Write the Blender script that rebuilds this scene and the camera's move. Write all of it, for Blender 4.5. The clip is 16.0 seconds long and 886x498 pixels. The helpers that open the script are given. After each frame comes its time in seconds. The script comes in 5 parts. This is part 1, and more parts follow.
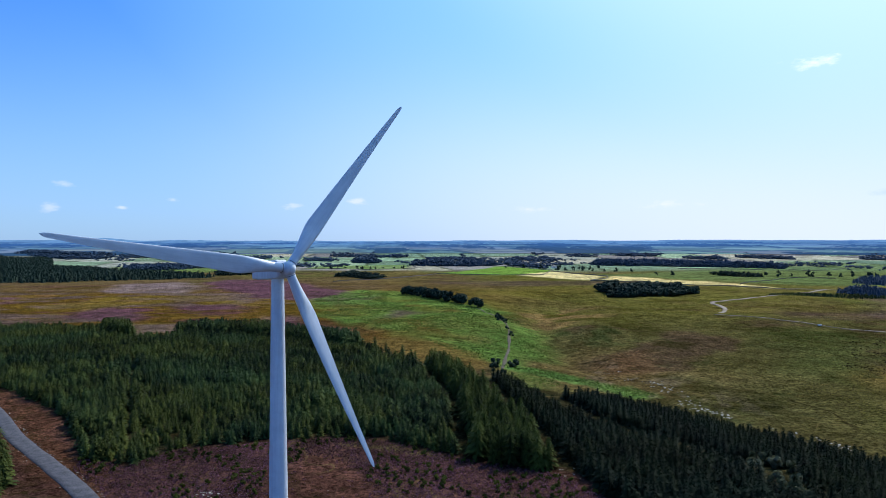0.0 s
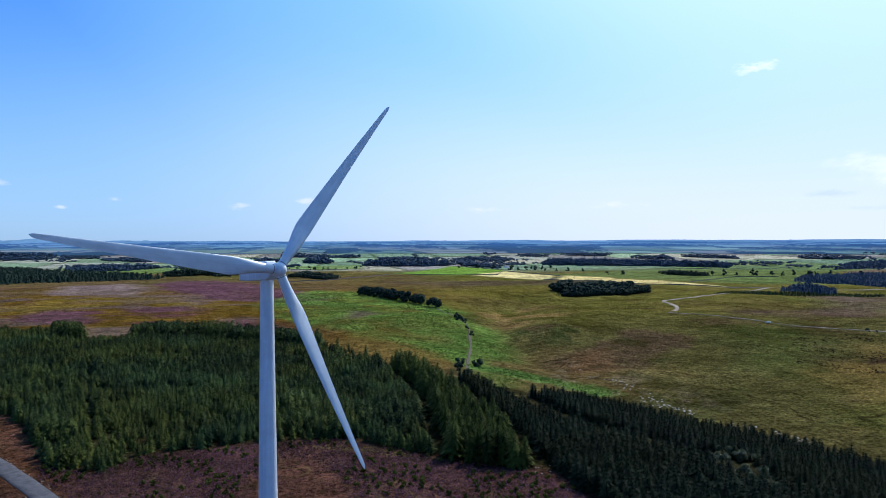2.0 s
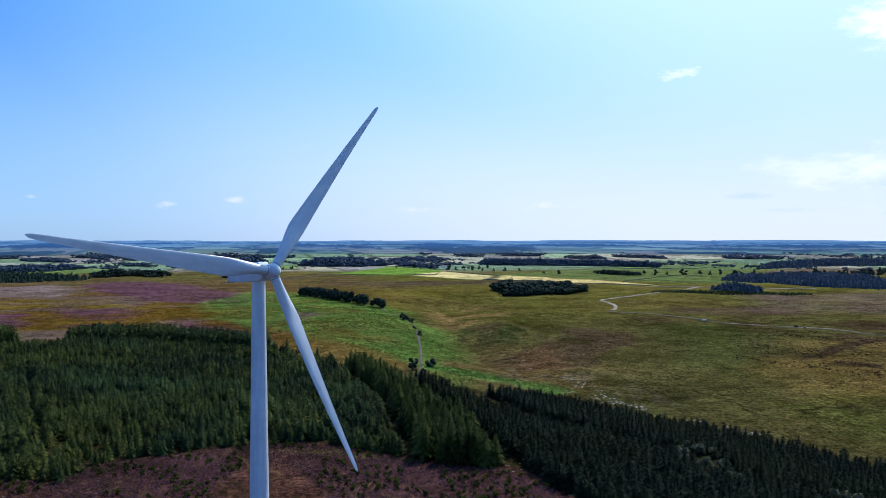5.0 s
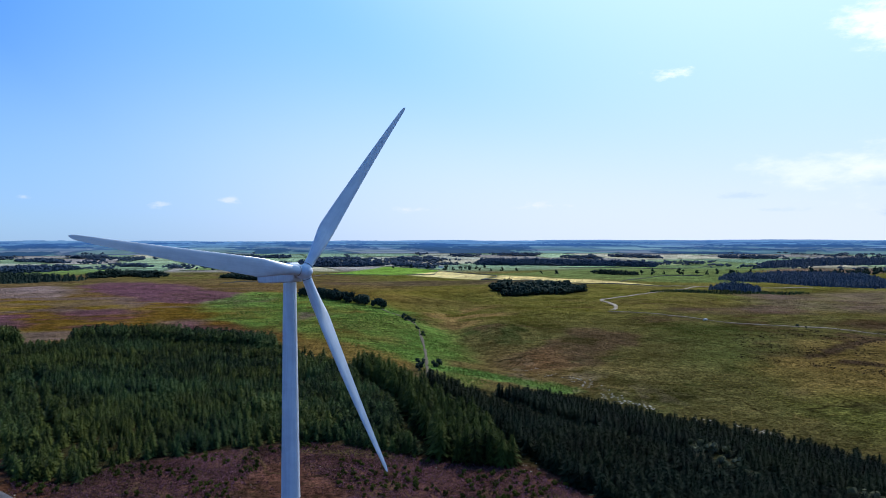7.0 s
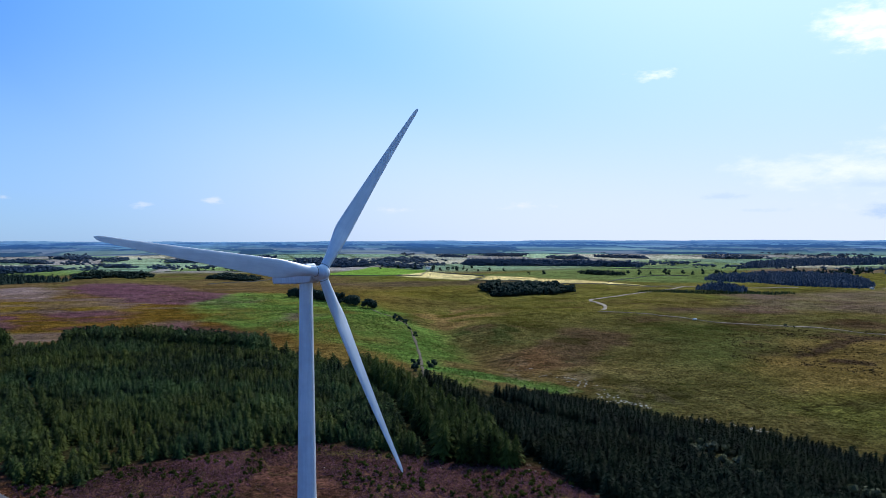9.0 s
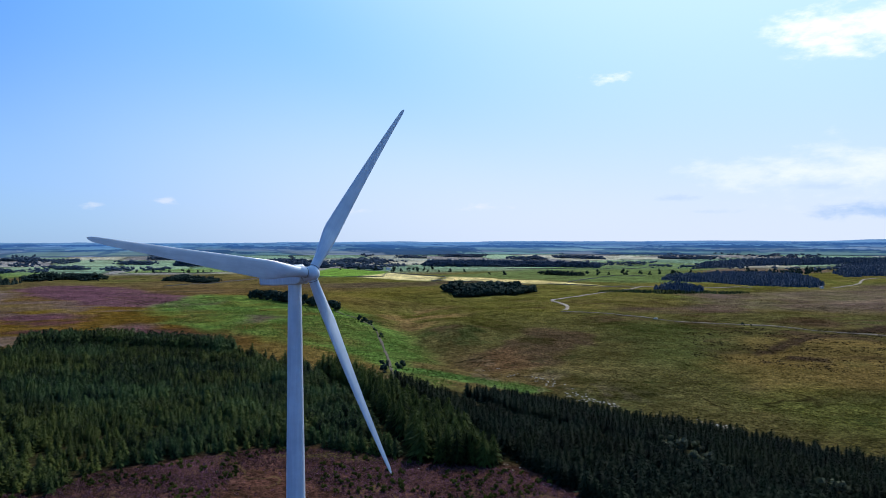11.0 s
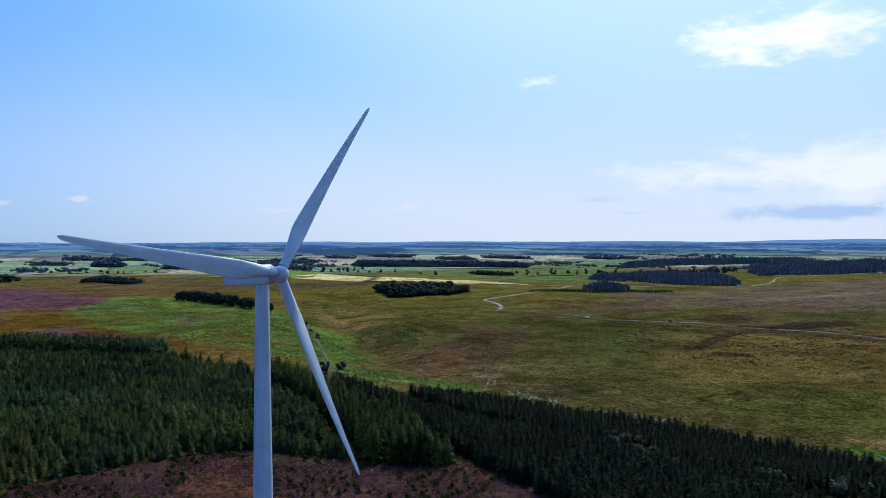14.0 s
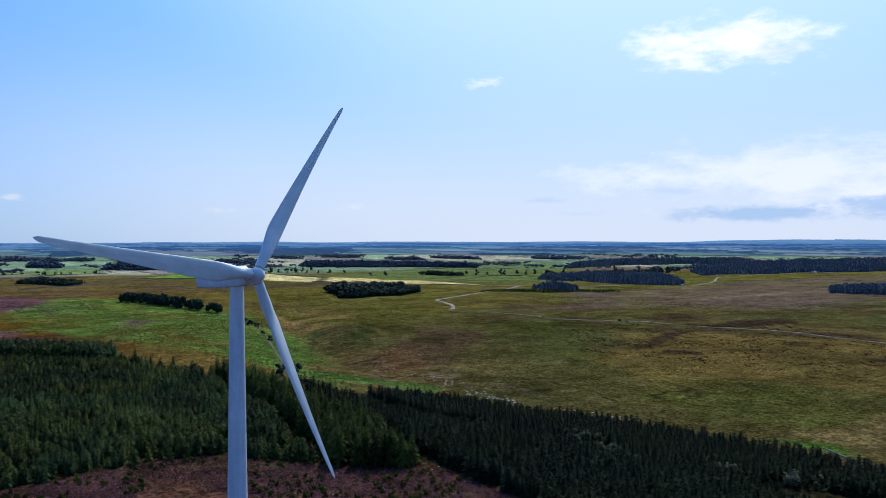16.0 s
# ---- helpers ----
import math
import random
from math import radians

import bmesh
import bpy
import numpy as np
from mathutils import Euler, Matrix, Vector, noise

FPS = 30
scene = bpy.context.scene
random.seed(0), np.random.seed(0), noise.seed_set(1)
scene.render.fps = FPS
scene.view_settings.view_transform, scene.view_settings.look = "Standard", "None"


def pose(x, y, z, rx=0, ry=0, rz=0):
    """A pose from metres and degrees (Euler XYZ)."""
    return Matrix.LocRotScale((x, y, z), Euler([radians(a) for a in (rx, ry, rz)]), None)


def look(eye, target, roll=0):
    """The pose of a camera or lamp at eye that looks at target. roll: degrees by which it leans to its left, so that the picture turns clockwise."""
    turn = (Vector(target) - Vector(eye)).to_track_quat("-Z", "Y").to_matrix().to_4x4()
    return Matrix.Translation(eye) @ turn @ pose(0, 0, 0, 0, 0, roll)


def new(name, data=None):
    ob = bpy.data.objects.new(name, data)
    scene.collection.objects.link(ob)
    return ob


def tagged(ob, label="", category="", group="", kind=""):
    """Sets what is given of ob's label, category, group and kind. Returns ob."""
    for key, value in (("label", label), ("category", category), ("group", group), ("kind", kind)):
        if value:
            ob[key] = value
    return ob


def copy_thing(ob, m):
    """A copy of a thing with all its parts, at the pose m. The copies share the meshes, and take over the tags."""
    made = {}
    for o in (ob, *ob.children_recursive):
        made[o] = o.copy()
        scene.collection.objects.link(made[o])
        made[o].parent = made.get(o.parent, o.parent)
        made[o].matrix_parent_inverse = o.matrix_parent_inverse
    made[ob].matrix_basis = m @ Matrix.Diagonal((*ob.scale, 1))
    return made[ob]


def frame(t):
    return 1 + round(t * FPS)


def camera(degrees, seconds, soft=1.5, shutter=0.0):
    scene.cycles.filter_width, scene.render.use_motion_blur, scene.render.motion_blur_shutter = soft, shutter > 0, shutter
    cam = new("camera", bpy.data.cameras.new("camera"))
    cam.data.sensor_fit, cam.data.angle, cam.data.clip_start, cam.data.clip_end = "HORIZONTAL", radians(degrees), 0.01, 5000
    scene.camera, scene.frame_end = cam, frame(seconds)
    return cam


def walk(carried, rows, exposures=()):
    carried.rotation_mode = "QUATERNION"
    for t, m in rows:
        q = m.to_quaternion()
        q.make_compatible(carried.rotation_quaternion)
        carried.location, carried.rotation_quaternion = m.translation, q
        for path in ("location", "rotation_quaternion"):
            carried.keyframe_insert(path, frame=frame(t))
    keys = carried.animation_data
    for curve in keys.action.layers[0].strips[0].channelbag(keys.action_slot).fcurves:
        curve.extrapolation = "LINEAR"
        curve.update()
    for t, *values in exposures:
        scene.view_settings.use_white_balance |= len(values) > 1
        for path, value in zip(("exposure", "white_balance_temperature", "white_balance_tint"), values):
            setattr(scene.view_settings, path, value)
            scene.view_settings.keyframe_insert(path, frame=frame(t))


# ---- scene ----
cam = camera(62.0, 16.0, soft=0.5)
PATH = [
    (0.0, 21.84, -169.41, 86.40, -5.31, -0.74, 0.07), (0.5, 19.59, -169.19, 86.41, -6.29, -0.75, 0.09),
    (1.0, 17.27, -168.98, 86.45, -7.23, -0.74, 0.11), (1.5, 14.91, -168.75, 86.49, -8.20, -0.73, 0.13),
    (2.0, 12.60, -168.48, 86.52, -9.17, -0.74, 0.13), (2.5, 10.29, -168.19, 86.55, -10.17, -0.73, 0.11),
    (3.0, 8.02, -167.84, 86.60, -11.18, -0.74, 0.08), (3.5, 5.75, -167.46, 86.66, -12.19, -0.74, 0.05),
    (4.0, 3.52, -167.04, 86.70, -13.18, -0.74, 0.02), (6.5, -7.08, -164.81, 86.81, -14.78, -0.75, 0.07),
    (7.0, -8.81, -164.45, 86.86, -14.82, -0.75, 0.09), (7.5, -10.49, -164.10, 86.90, -15.01, -0.75, 0.09),
    (8.0, -12.19, -163.76, 86.93, -15.29, -0.74, 0.09), (8.5, -13.89, -163.40, 86.97, -15.56, -0.73, 0.10),
    (11.0, -22.26, -161.34, 86.94, -19.24, -0.65, 0.15), (11.5, -23.77, -160.85, 86.93, -20.19, -0.65, 0.14),
    (12.0, -25.30, -160.32, 86.93, -21.09, -0.65, 0.11), (12.5, -26.78, -159.75, 86.91, -22.03, -0.65, 0.09),
    (13.0, -28.20, -159.15, 86.88, -22.95, -0.64, 0.07), (13.5, -29.57, -158.50, 86.84, -23.89, -0.64, 0.08),
    (14.0, -30.92, -157.80, 86.79, -24.88, -0.64, 0.08), (14.5, -32.29, -157.05, 86.79, -25.90, -0.64, 0.08),
    (15.0, -33.70, -156.29, 86.83, -26.93, -0.63, 0.07), (15.5, -35.16, -155.54, 86.90, -27.98, -0.63, 0.06),
    (16.0, -36.69, -154.79, 87.00, -28.97, -0.63, 0.03),
]
EXPOSURES = [(0.0, -0.12, 6180, 12), (8.0, -0.20, 6180, 12), (16.0, -0.36, 6180, 12)]
walk(cam, [(t, pose(x, y, z, 90 + p, r, w)) for t, x, y, z, w, p, r in PATH], EXPOSURES)

# ---- sky and sun ----
SUN_AZIMUTH, SUN_HEIGHT = 46.0, 46.0     # degrees clockwise from +y, degrees above the ground


def aim(azimuth, elevation):
    a, e = radians(azimuth), radians(elevation)
    return Vector((math.sin(a) * math.cos(e), math.cos(a) * math.cos(e), math.sin(e)))


class Nodes:
    """Short hand for node trees."""

    def __init__(self, tree):
        self.tree = tree
        tree.nodes.clear()

    def add(self, kind, inputs=None):
        node = self.tree.nodes.new(kind)
        for key, value in (inputs or {}).items():
            if isinstance(value, bpy.types.NodeSocket):
                self.tree.links.new(value, node.inputs[key])
            else:
                node.inputs[key].default_value = value
        return node

    def math(self, op, a, b=0.0, clamp=False):
        node = self.add("ShaderNodeMath", {0: a, 1: b})
        node.operation, node.use_clamp = op, clamp
        return node.outputs[0]

    def ramp(self, value, lo, hi, a=0.0, b=1.0, smooth=True):
        node = self.add("ShaderNodeMapRange", {"Value": value, "From Min": lo, "From Max": hi, "To Min": a, "To Max": b})
        node.interpolation_type = "SMOOTHSTEP" if smooth else "LINEAR"
        return node.outputs[0]

    def attribute(self, name):
        node = self.add("ShaderNodeAttribute")
        node.attribute_name = name
        return node

    def mix(self, factor, a, b, blend="MIX"):
        node = self.tree.nodes.new("ShaderNodeMix")
        node.data_type, node.blend_type = "RGBA", blend
        for i, value in ((0, factor), (6, a), (7, b)):
            if isinstance(value, bpy.types.NodeSocket):
                self.tree.links.new(value, node.inputs[i])
            else:
                node.inputs[i].default_value = (*value, 1) if isinstance(value, tuple) and len(value) == 3 else value
        return node.outputs[2]

    def noise(self, vector, scale, detail=4.0, rough=0.55):
        return self.add("ShaderNodeTexNoise", {"Vector": vector, "Scale": scale, "Detail": detail, "Roughness": rough}).outputs[0]

    def vec(self, op, a, b=(0, 0, 0)):
        node = self.add("ShaderNodeVectorMath", {0: a, 1: b})
        node.operation = op
        return node.outputs["Value"] if op in ("LENGTH", "DOT_PRODUCT") else node.outputs[0]


def make_world():
    world = bpy.data.worlds.new("sky")
    world.use_nodes = True
    scene.world = world
    n = Nodes(world.node_tree)
    sky = n.add("ShaderNodeTexSky")
    sky.sky_type, sky.sun_disc, sky.sun_elevation, sky.sun_rotation = "NISHITA", False, radians(SUN_HEIGHT), radians(SUN_AZIMUTH)
    sky.altitude, sky.air_density, sky.dust_density, sky.ozone_density = 300.0, 1.1, 0.5, 4.0
    colour = sky.outputs[0]
    way = n.add("ShaderNodeTexCoord").outputs["Generated"]
    # thin high haze: whiter round the sun and low down, clear blue away from it
    colour = n.mix(1.0, colour, (0.355, 0.75, 1.28), "MULTIPLY")
    sunward = n.vec("DOT_PRODUCT", way, tuple(aim(SUN_AZIMUTH, SUN_HEIGHT)))
    up = n.add("ShaderNodeSeparateXYZ", {0: way}).outputs[2]
    low = n.ramp(up, 0.0, 0.38, 1.0, 0.0)
    colour = n.mix(n.ramp(sunward, 0.48, 0.88, 0.0, 0.92, False), colour, (3.2, 6.1, 8.3))
    colour = n.mix(n.ramp(sunward, 0.70, 0.94, 0.0, 0.65), colour, (7.0, 8.5, 9.5))
    colour = n.mix(n.math("MULTIPLY", n.math("POWER", low, 1.8), n.ramp(sunward, 0.25, 0.72, 0.58, 0.92)), colour, n.mix(n.ramp(sunward, 0.35, 0.72), (3.5, 4.65, 6.8), (6.3, 6.75, 7.75)))
    # clouds: azimuth, elevation, half width, half height (degrees), grain, cover, colour, density
    clouds = [
        (50.4, 14.0, 8.0, 2.5, 8.0, 0.86, (9.6, 9.7, 9.9), 0.9), (46.4, 14.3, 4.0, 2.2, 10.0, 0.80, (9.6, 9.7, 9.9), 0.9), (53.0, 13.4, 4.0, 1.4, 10.0, 0.7, (7.6, 7.9, 8.6), 0.5),
        (32.0, 12.1, 2.7, 0.65, 14.0, 0.75, (9.3, 9.4, 9.6), 0.75),
        (-1.4, 2.95, 1.3, 0.45, 18.0, 0.75, (7.2, 7.3, 7.7), 0.5), (-6.4, 2.5, 1.8, 0.45, 18.0, 0.62, (7.0, 7.2, 7.6), 0.5),
        (-22.8, 2.2, 1.0, 0.7, 18.0, 0.7, (7.0, 7.2, 7.6), 0.4), (-21.8, 3.9, 0.9, 0.4, 18.0, 0.7, (7.0, 7.2, 7.6), 0.4),
        (-14.8, 2.9, 0.7, 0.3, 18.0, 0.7, (7.0, 7.2, 7.6), 0.4), (-18.3, 2.3, 1.0, 0.4, 18.0, 0.55, (7.0, 7.2, 7.6), 0.6),
        (22.0, 2.6, 4.0, 0.7, 14.0, 0.55, (7.4, 7.5, 7.9), 0.7), (12.0, 2.3, 5.0, 0.5, 14.0, 0.45, (7.0, 7.2, 7.6), 0.6),
        (56.0, 4.6, 15.0, 3.2, 6.0, 0.90, (8.7, 8.8, 9.2), 0.6), (42.0, 4.6, 9.0, 2.2, 9.0, 0.65, (8.4, 8.6, 9.1), 0.45),
        (37.0, 3.1, 2.4, 0.35, 16.0, 0.95, (4.6, 5.8, 7.8), 0.6), (39.5, 2.1, 2.2, 0.3, 16.0, 0.85, (4.8, 6.0, 7.9), 0.55),
        (46.5, 3.7, 3.0, 0.4, 16.0, 0.85, (4.8, 6.0, 7.9), 0.55), (53.0, 1.95, 7.5, 0.7, 9.0, 1.15, (3.4, 4.9, 7.2), 0.85), (62.0, 2.2, 8.0, 0.9, 9.0, 1.15, (3.6, 5.0, 7.3), 0.85),
    ]
    for az, el, wide, tall, grain, cover, tint, weight in clouds:
        centre = aim(az, el)
        side = Vector((math.cos(radians(az)), -math.sin(radians(az)), 0))
        rise = side.cross(centre)
        u = n.math("DIVIDE", n.vec("DOT_PRODUCT", way, tuple(side)), math.sin(radians(wide)))
        v = n.math("DIVIDE", n.math("SUBTRACT", n.vec("DOT_PRODUCT", way, tuple(rise)), 0.0), math.sin(radians(tall)))
        ahead = n.ramp(n.vec("DOT_PRODUCT", way, tuple(centre)), 0.6, 0.8)
        far = n.math("SQRT", n.math("ADD", n.math("MULTIPLY", u, u), n.math("MULTIPLY", v, v)))
        grainy = n.noise(n.vec("MULTIPLY", way, (1, 1, 2.6)), grain * 2.2, 6.0, 0.62)
        body = n.math("ADD", n.math("SUBTRACT", cover, far), n.math("MULTIPLY", n.math("SUBTRACT", grainy, 0.5), 2.2))
        mask = n.math("MULTIPLY", n.ramp(body, 0.0, 0.85), n.math("MULTIPLY", ahead, n.ramp(far, 1.0, 1.5, 1.0, 0.0)))
        colour = n.mix(n.math("MULTIPLY", mask, weight), colour, tint)
    back = n.add("ShaderNodeBackground", {"Color": colour, "Strength": 0.15})
    n.tree.links.new(back.outputs[0], n.add("ShaderNodeOutputWorld").inputs[0])


make_world()
sun = new("sun", bpy.data.lights.new("sun", "SUN"))
sun.data.energy, sun.data.angle, sun.data.color = 4.6, radians(0.53), (1.0, 0.94, 0.86)
sun.matrix_world = look(aim(SUN_AZIMUTH, SUN_HEIGHT) * 500, (0, 0, 0))

# ---- the lie of the land ----
def lattice(ix, iy, seed):
    n = (ix.astype(np.int64) * 374761393 + iy.astype(np.int64) * 668265263 + seed * 1442695041) & 0x7FFFFFFF
    n = ((n ^ (n >> 13)) * 1274126177) & 0x7FFFFFFF
    n = ((n ^ (n >> 16)) * 1911520717) & 0x7FFFFFFF
    return ((n ^ (n >> 15)) & 0xFFFF) / 65535.0


def value_noise(x, y, seed=0):
    """Smooth noise from -1 to 1 with a cell of one unit."""
    ix, iy = np.floor(x), np.floor(y)
    u, v = x - ix, y - iy
    u, v = u * u * (3 - 2 * u), v * v * (3 - 2 * v)
    a, b = lattice(ix, iy, seed), lattice(ix + 1, iy, seed)
    c, d = lattice(ix, iy + 1, seed), lattice(ix + 1, iy + 1, seed)
    return 2 * ((a + (b - a) * u) * (1 - v) + (c + (d - c) * u) * v) - 1


def fractal(x, y, seed=0, octaves=3):
    total, gain = 0.0, 0.5
    for k in range(octaves):
        total = total + gain * value_noise(x * 2 ** k + 17.3 * k, y * 2 ** k - 9.1 * k, seed + k)
        gain *= 0.5
    return total


def ease(a, b, v):
    s = np.clip((v - a) / (b - a), 0, 1)
    return s * s * (3 - 2 * s)


def line_distance(line, x, y):
    """Distance to a polyline, positive to the left of its way, negative to the right."""
    best, side = np.full(np.shape(x), 1e9), np.ones(np.shape(x))
    for (ax, ay), (bx, by) in zip(line[:-1], line[1:]):
        ux, uy = bx - ax, by - ay
        s = np.clip(((x - ax) * ux + (y - ay) * uy) / (ux * ux + uy * uy), 0, 1)
        d = np.hypot(x - ax - s * ux, y - ay - s * uy)
        nearer = d < best
        side = np.where(nearer, np.sign(ux * (y - ay) - uy * (x - ax) + 1e-9), side)
        best = np.minimum(best, d)
    return best * side


STREAM = [(340, -300), (275, -60), (250, 20), (236, 80), (207, 150), (183, 220), (172, 300), (174, 420), (188, 560), (236, 720), (330, 870)]
KNOLLS = [(235, 500, 30, 5.0), (262, 585, 34, 4.5), (300, 470, 40, 3.5), (250, 400, 26, 3.0), (330, 640, 45, 3.5), (420, 420, 60, 3.0), (330, 300, 50, 2.5), (130, 560, 60, 4.0),
          (352, 378, 26, 3.5), (205, 640, 36, 5.0), (215, 520, 30, 4.0), (470, 300, 50, 3.0), (300, 760, 60, 4.0), (420, 560, 50, 3.0), (560, 520, 60, 3.5)]
MIDDLE = (0.0, -165.0)
FAR = 4900.0


def rise(r):
    """Bends the far ground up so that it meets the skyline in the camera's view."""
    return 77 * ease(2300, 5100, r) ** 1.15


def height(x, y):
    """The lie of the land: a low hill under the turbine, a stream valley, a moor and the far bend fitted to the
    camera's skyline.
    """
    x, y = np.asarray(x, float), np.asarray(y, float)
    d = line_distance(STREAM, x, y)
    hill = np.where(d > 0, 11 * ease(0, 120, d), 5 * ease(0, 240, -d)) - 5
    h = hill * (1 - ease(800, 1700, y))
    h = h - 4.5 * np.exp(-(d / 22) ** 2) * ease(250, 380, y) * (1 - ease(720, 860, y))
    for kx, ky, rad, tall in KNOLLS:
        h = h + tall * np.exp(-((x - kx) ** 2 + (0.7 * (y - ky)) ** 2) / rad ** 2)
    r = np.hypot(x - MIDDLE[0], y - MIDDLE[1])
    h = h + 3.4 * fractal(x / 150, y / 150, 3, 2) * ease(280, 620, r) + 1.6 * fractal(x / 40, y / 46, 8, 3) * ease(280, 480, r)
    h = h + 7 * fractal(x / 800, y / 800, 21, 2) * ease(900, 1900, r)
    return h * (1 - ease(2600, 3350, r)) + rise(r)


def land(x, y):
    return float(height(np.array([x]), np.array([y]))[0])


def inside(poly, x, y):
    hit = np.zeros(np.shape(x), bool)
    for (ax, ay), (bx, by) in zip(poly, poly[1:] + poly[:1]):
        if ay != by:
            hit ^= ((ay > y) != (by > y)) & (x < (bx - ax) * (y - ay) / (by - ay) + ax)
    return hit


def cover_of(poly, x, y, soft, wobble=0.0, seed=0):
    """1 well inside a polygon, 0 outside, with a soft and uneven edge."""
    xs, ys = [p[0] for p in poly], [p[1] for p in poly]
    pad = soft + 2 * wobble
    near = (x > min(xs) - pad) & (x < max(xs) + pad) & (y > min(ys) - pad) & (y < max(ys) + pad)
    out = np.zeros(np.shape(x))
    if near.any():
        px, py = x[near], y[near]
        d = np.abs(line_distance(poly + poly[:1], px, py)) * np.where(inside(poly, px, py), 1, -1)
        if wobble:
            d = d + wobble * 1.6 * fractal(px / (wobble * 3), py / (wobble * 3), seed, 3)
        out[near] = ease(-soft, soft, d)
    return out


# ---- materials ----
def material(name):
    m = bpy.data.materials.new(name)
    m.use_nodes = True
    n = Nodes(m.node_tree)
    shader = n.add("ShaderNodeBsdfPrincipled")
    n.tree.links.new(shader.outputs[0], n.add("ShaderNodeOutputMaterial").inputs[0])
    return m, n, shader


def plug(n, shader, **inputs):
    names = {"colour": "Base Color", "rough": "Roughness", "normal": "Normal", "metal": "Metallic", "sheen": "Sheen Weight", "specular": "Specular IOR Level"}
    for key, value in inputs.items():
        socket = shader.inputs[names[key]]
        if isinstance(value, bpy.types.NodeSocket):
            n.tree.links.new(value, socket)
        else:
            socket.default_value = (*value, 1) if isinstance(value, tuple) else value


def ground_material():
    m, n, s = material("moorland")
    tint = n.attribute("tint").outputs["Color"]
    place = n.add("ShaderNodeNewGeometry").outputs["Position"]
    flat = n.vec("MULTIPLY", place, (1, 1, 0.2))
    tuft = n.noise(flat, 0.55, 5.0, 0.75)
    patch = n.noise(flat, 0.07, 6.0, 0.68)
    broad = n.noise(n.vec("MULTIPLY", place, (0.7, 1.0, 0.2)), 0.016, 5.0, 0.62)
    value = n.math("MULTIPLY", n.ramp(tuft, 0.3, 0.7, 0.3, 1.8), n.math("MULTIPLY", n.ramp(patch, 0.34, 0.66, 0.68, 1.32), n.ramp(broad, 0.34, 0.66, 0.74, 1.26)))
    grey = n.add("ShaderNodeCombineColor", {"Red": value, "Green": value, "Blue": value}).outputs[0]
    colour = n.mix(1.0, tint, grey, "MULTIPLY")
    colour = n.mix(n.math("MULTIPLY", n.ramp(n.noise(flat, 0.045, 6.0, 0.7), 0.50, 0.66), 0.40), colour, n.mix(0.5, colour, (0.10, 0.064, 0.020)))
    colour = n.mix(n.math("MULTIPLY", n.ramp(n.noise(flat, 0.028, 6.0, 0.7), 0.54, 0.68), 0.5), colour, n.mix(0.6, colour, (0.038, 0.060, 0.017)))
    rushes = n.math("MULTIPLY", n.ramp(n.noise(flat, 0.33, 3.0, 0.6), 0.60, 0.68), n.ramp(n.noise(flat, 0.02, 3.0, 0.6), 0.45, 0.6))
    colour = n.mix(n.math("MULTIPLY", rushes, 0.6), colour, (0.022, 0.020, 0.008))
    wide = n.vec("MULTIPLY", place, (1.0, 0.9, 0.2))
    colour = n.mix(n.math("MULTIPLY", n.ramp(n.noise(wide, 0.14, 4.0, 0.7), 0.54, 0.62), 0.5), colour, n.mix(0.8, colour, (0.012, 0.014, 0.004)))
    colour = n.mix(n.math("MULTIPLY", n.ramp(n.noise(wide, 0.19, 4.0, 0.7), 0.56, 0.64), 0.45), colour, n.mix(1.0, colour, (1.7, 1.6, 1.5), "MULTIPLY"))
    # drains, sheep tracks and peat edges
    for scale, width, tint_line, share in ((0.010, 0.010, (0.016, 0.012, 0.006), 0.75), (0.017, 0.007, (0.15, 0.11, 0.04), 0.55), (0.026, 0.012, (0.020, 0.018, 0.006), 0.6)):
        winding = n.math("ABSOLUTE", n.math("SUBTRACT", n.noise(n.vec("MULTIPLY", place, (1.0, 0.7, 0.1)), scale, 3.0, 0.5), 0.5))
        line = n.math("MULTIPLY", n.ramp(winding, 0.0, width, 1.0, 0.0), n.ramp(n.noise(place, scale * 0.8, 2.0), 0.48, 0.6))
        colour = n.mix(n.math("MULTIPLY", line, share), colour, tint_line)
    bump = n.add("ShaderNodeBump", {"Strength": 1.0, "Distance": 1.6, "Height": n.math("ADD", n.noise(flat, 0.5, 6.0, 0.72), n.math("MULTIPLY", n.noise(flat, 0.09, 4.0, 0.6), 3.0))})
    plug(n, s, colour=colour, rough=1.0, normal=bump.outputs[0], specular=0.0)
    return m


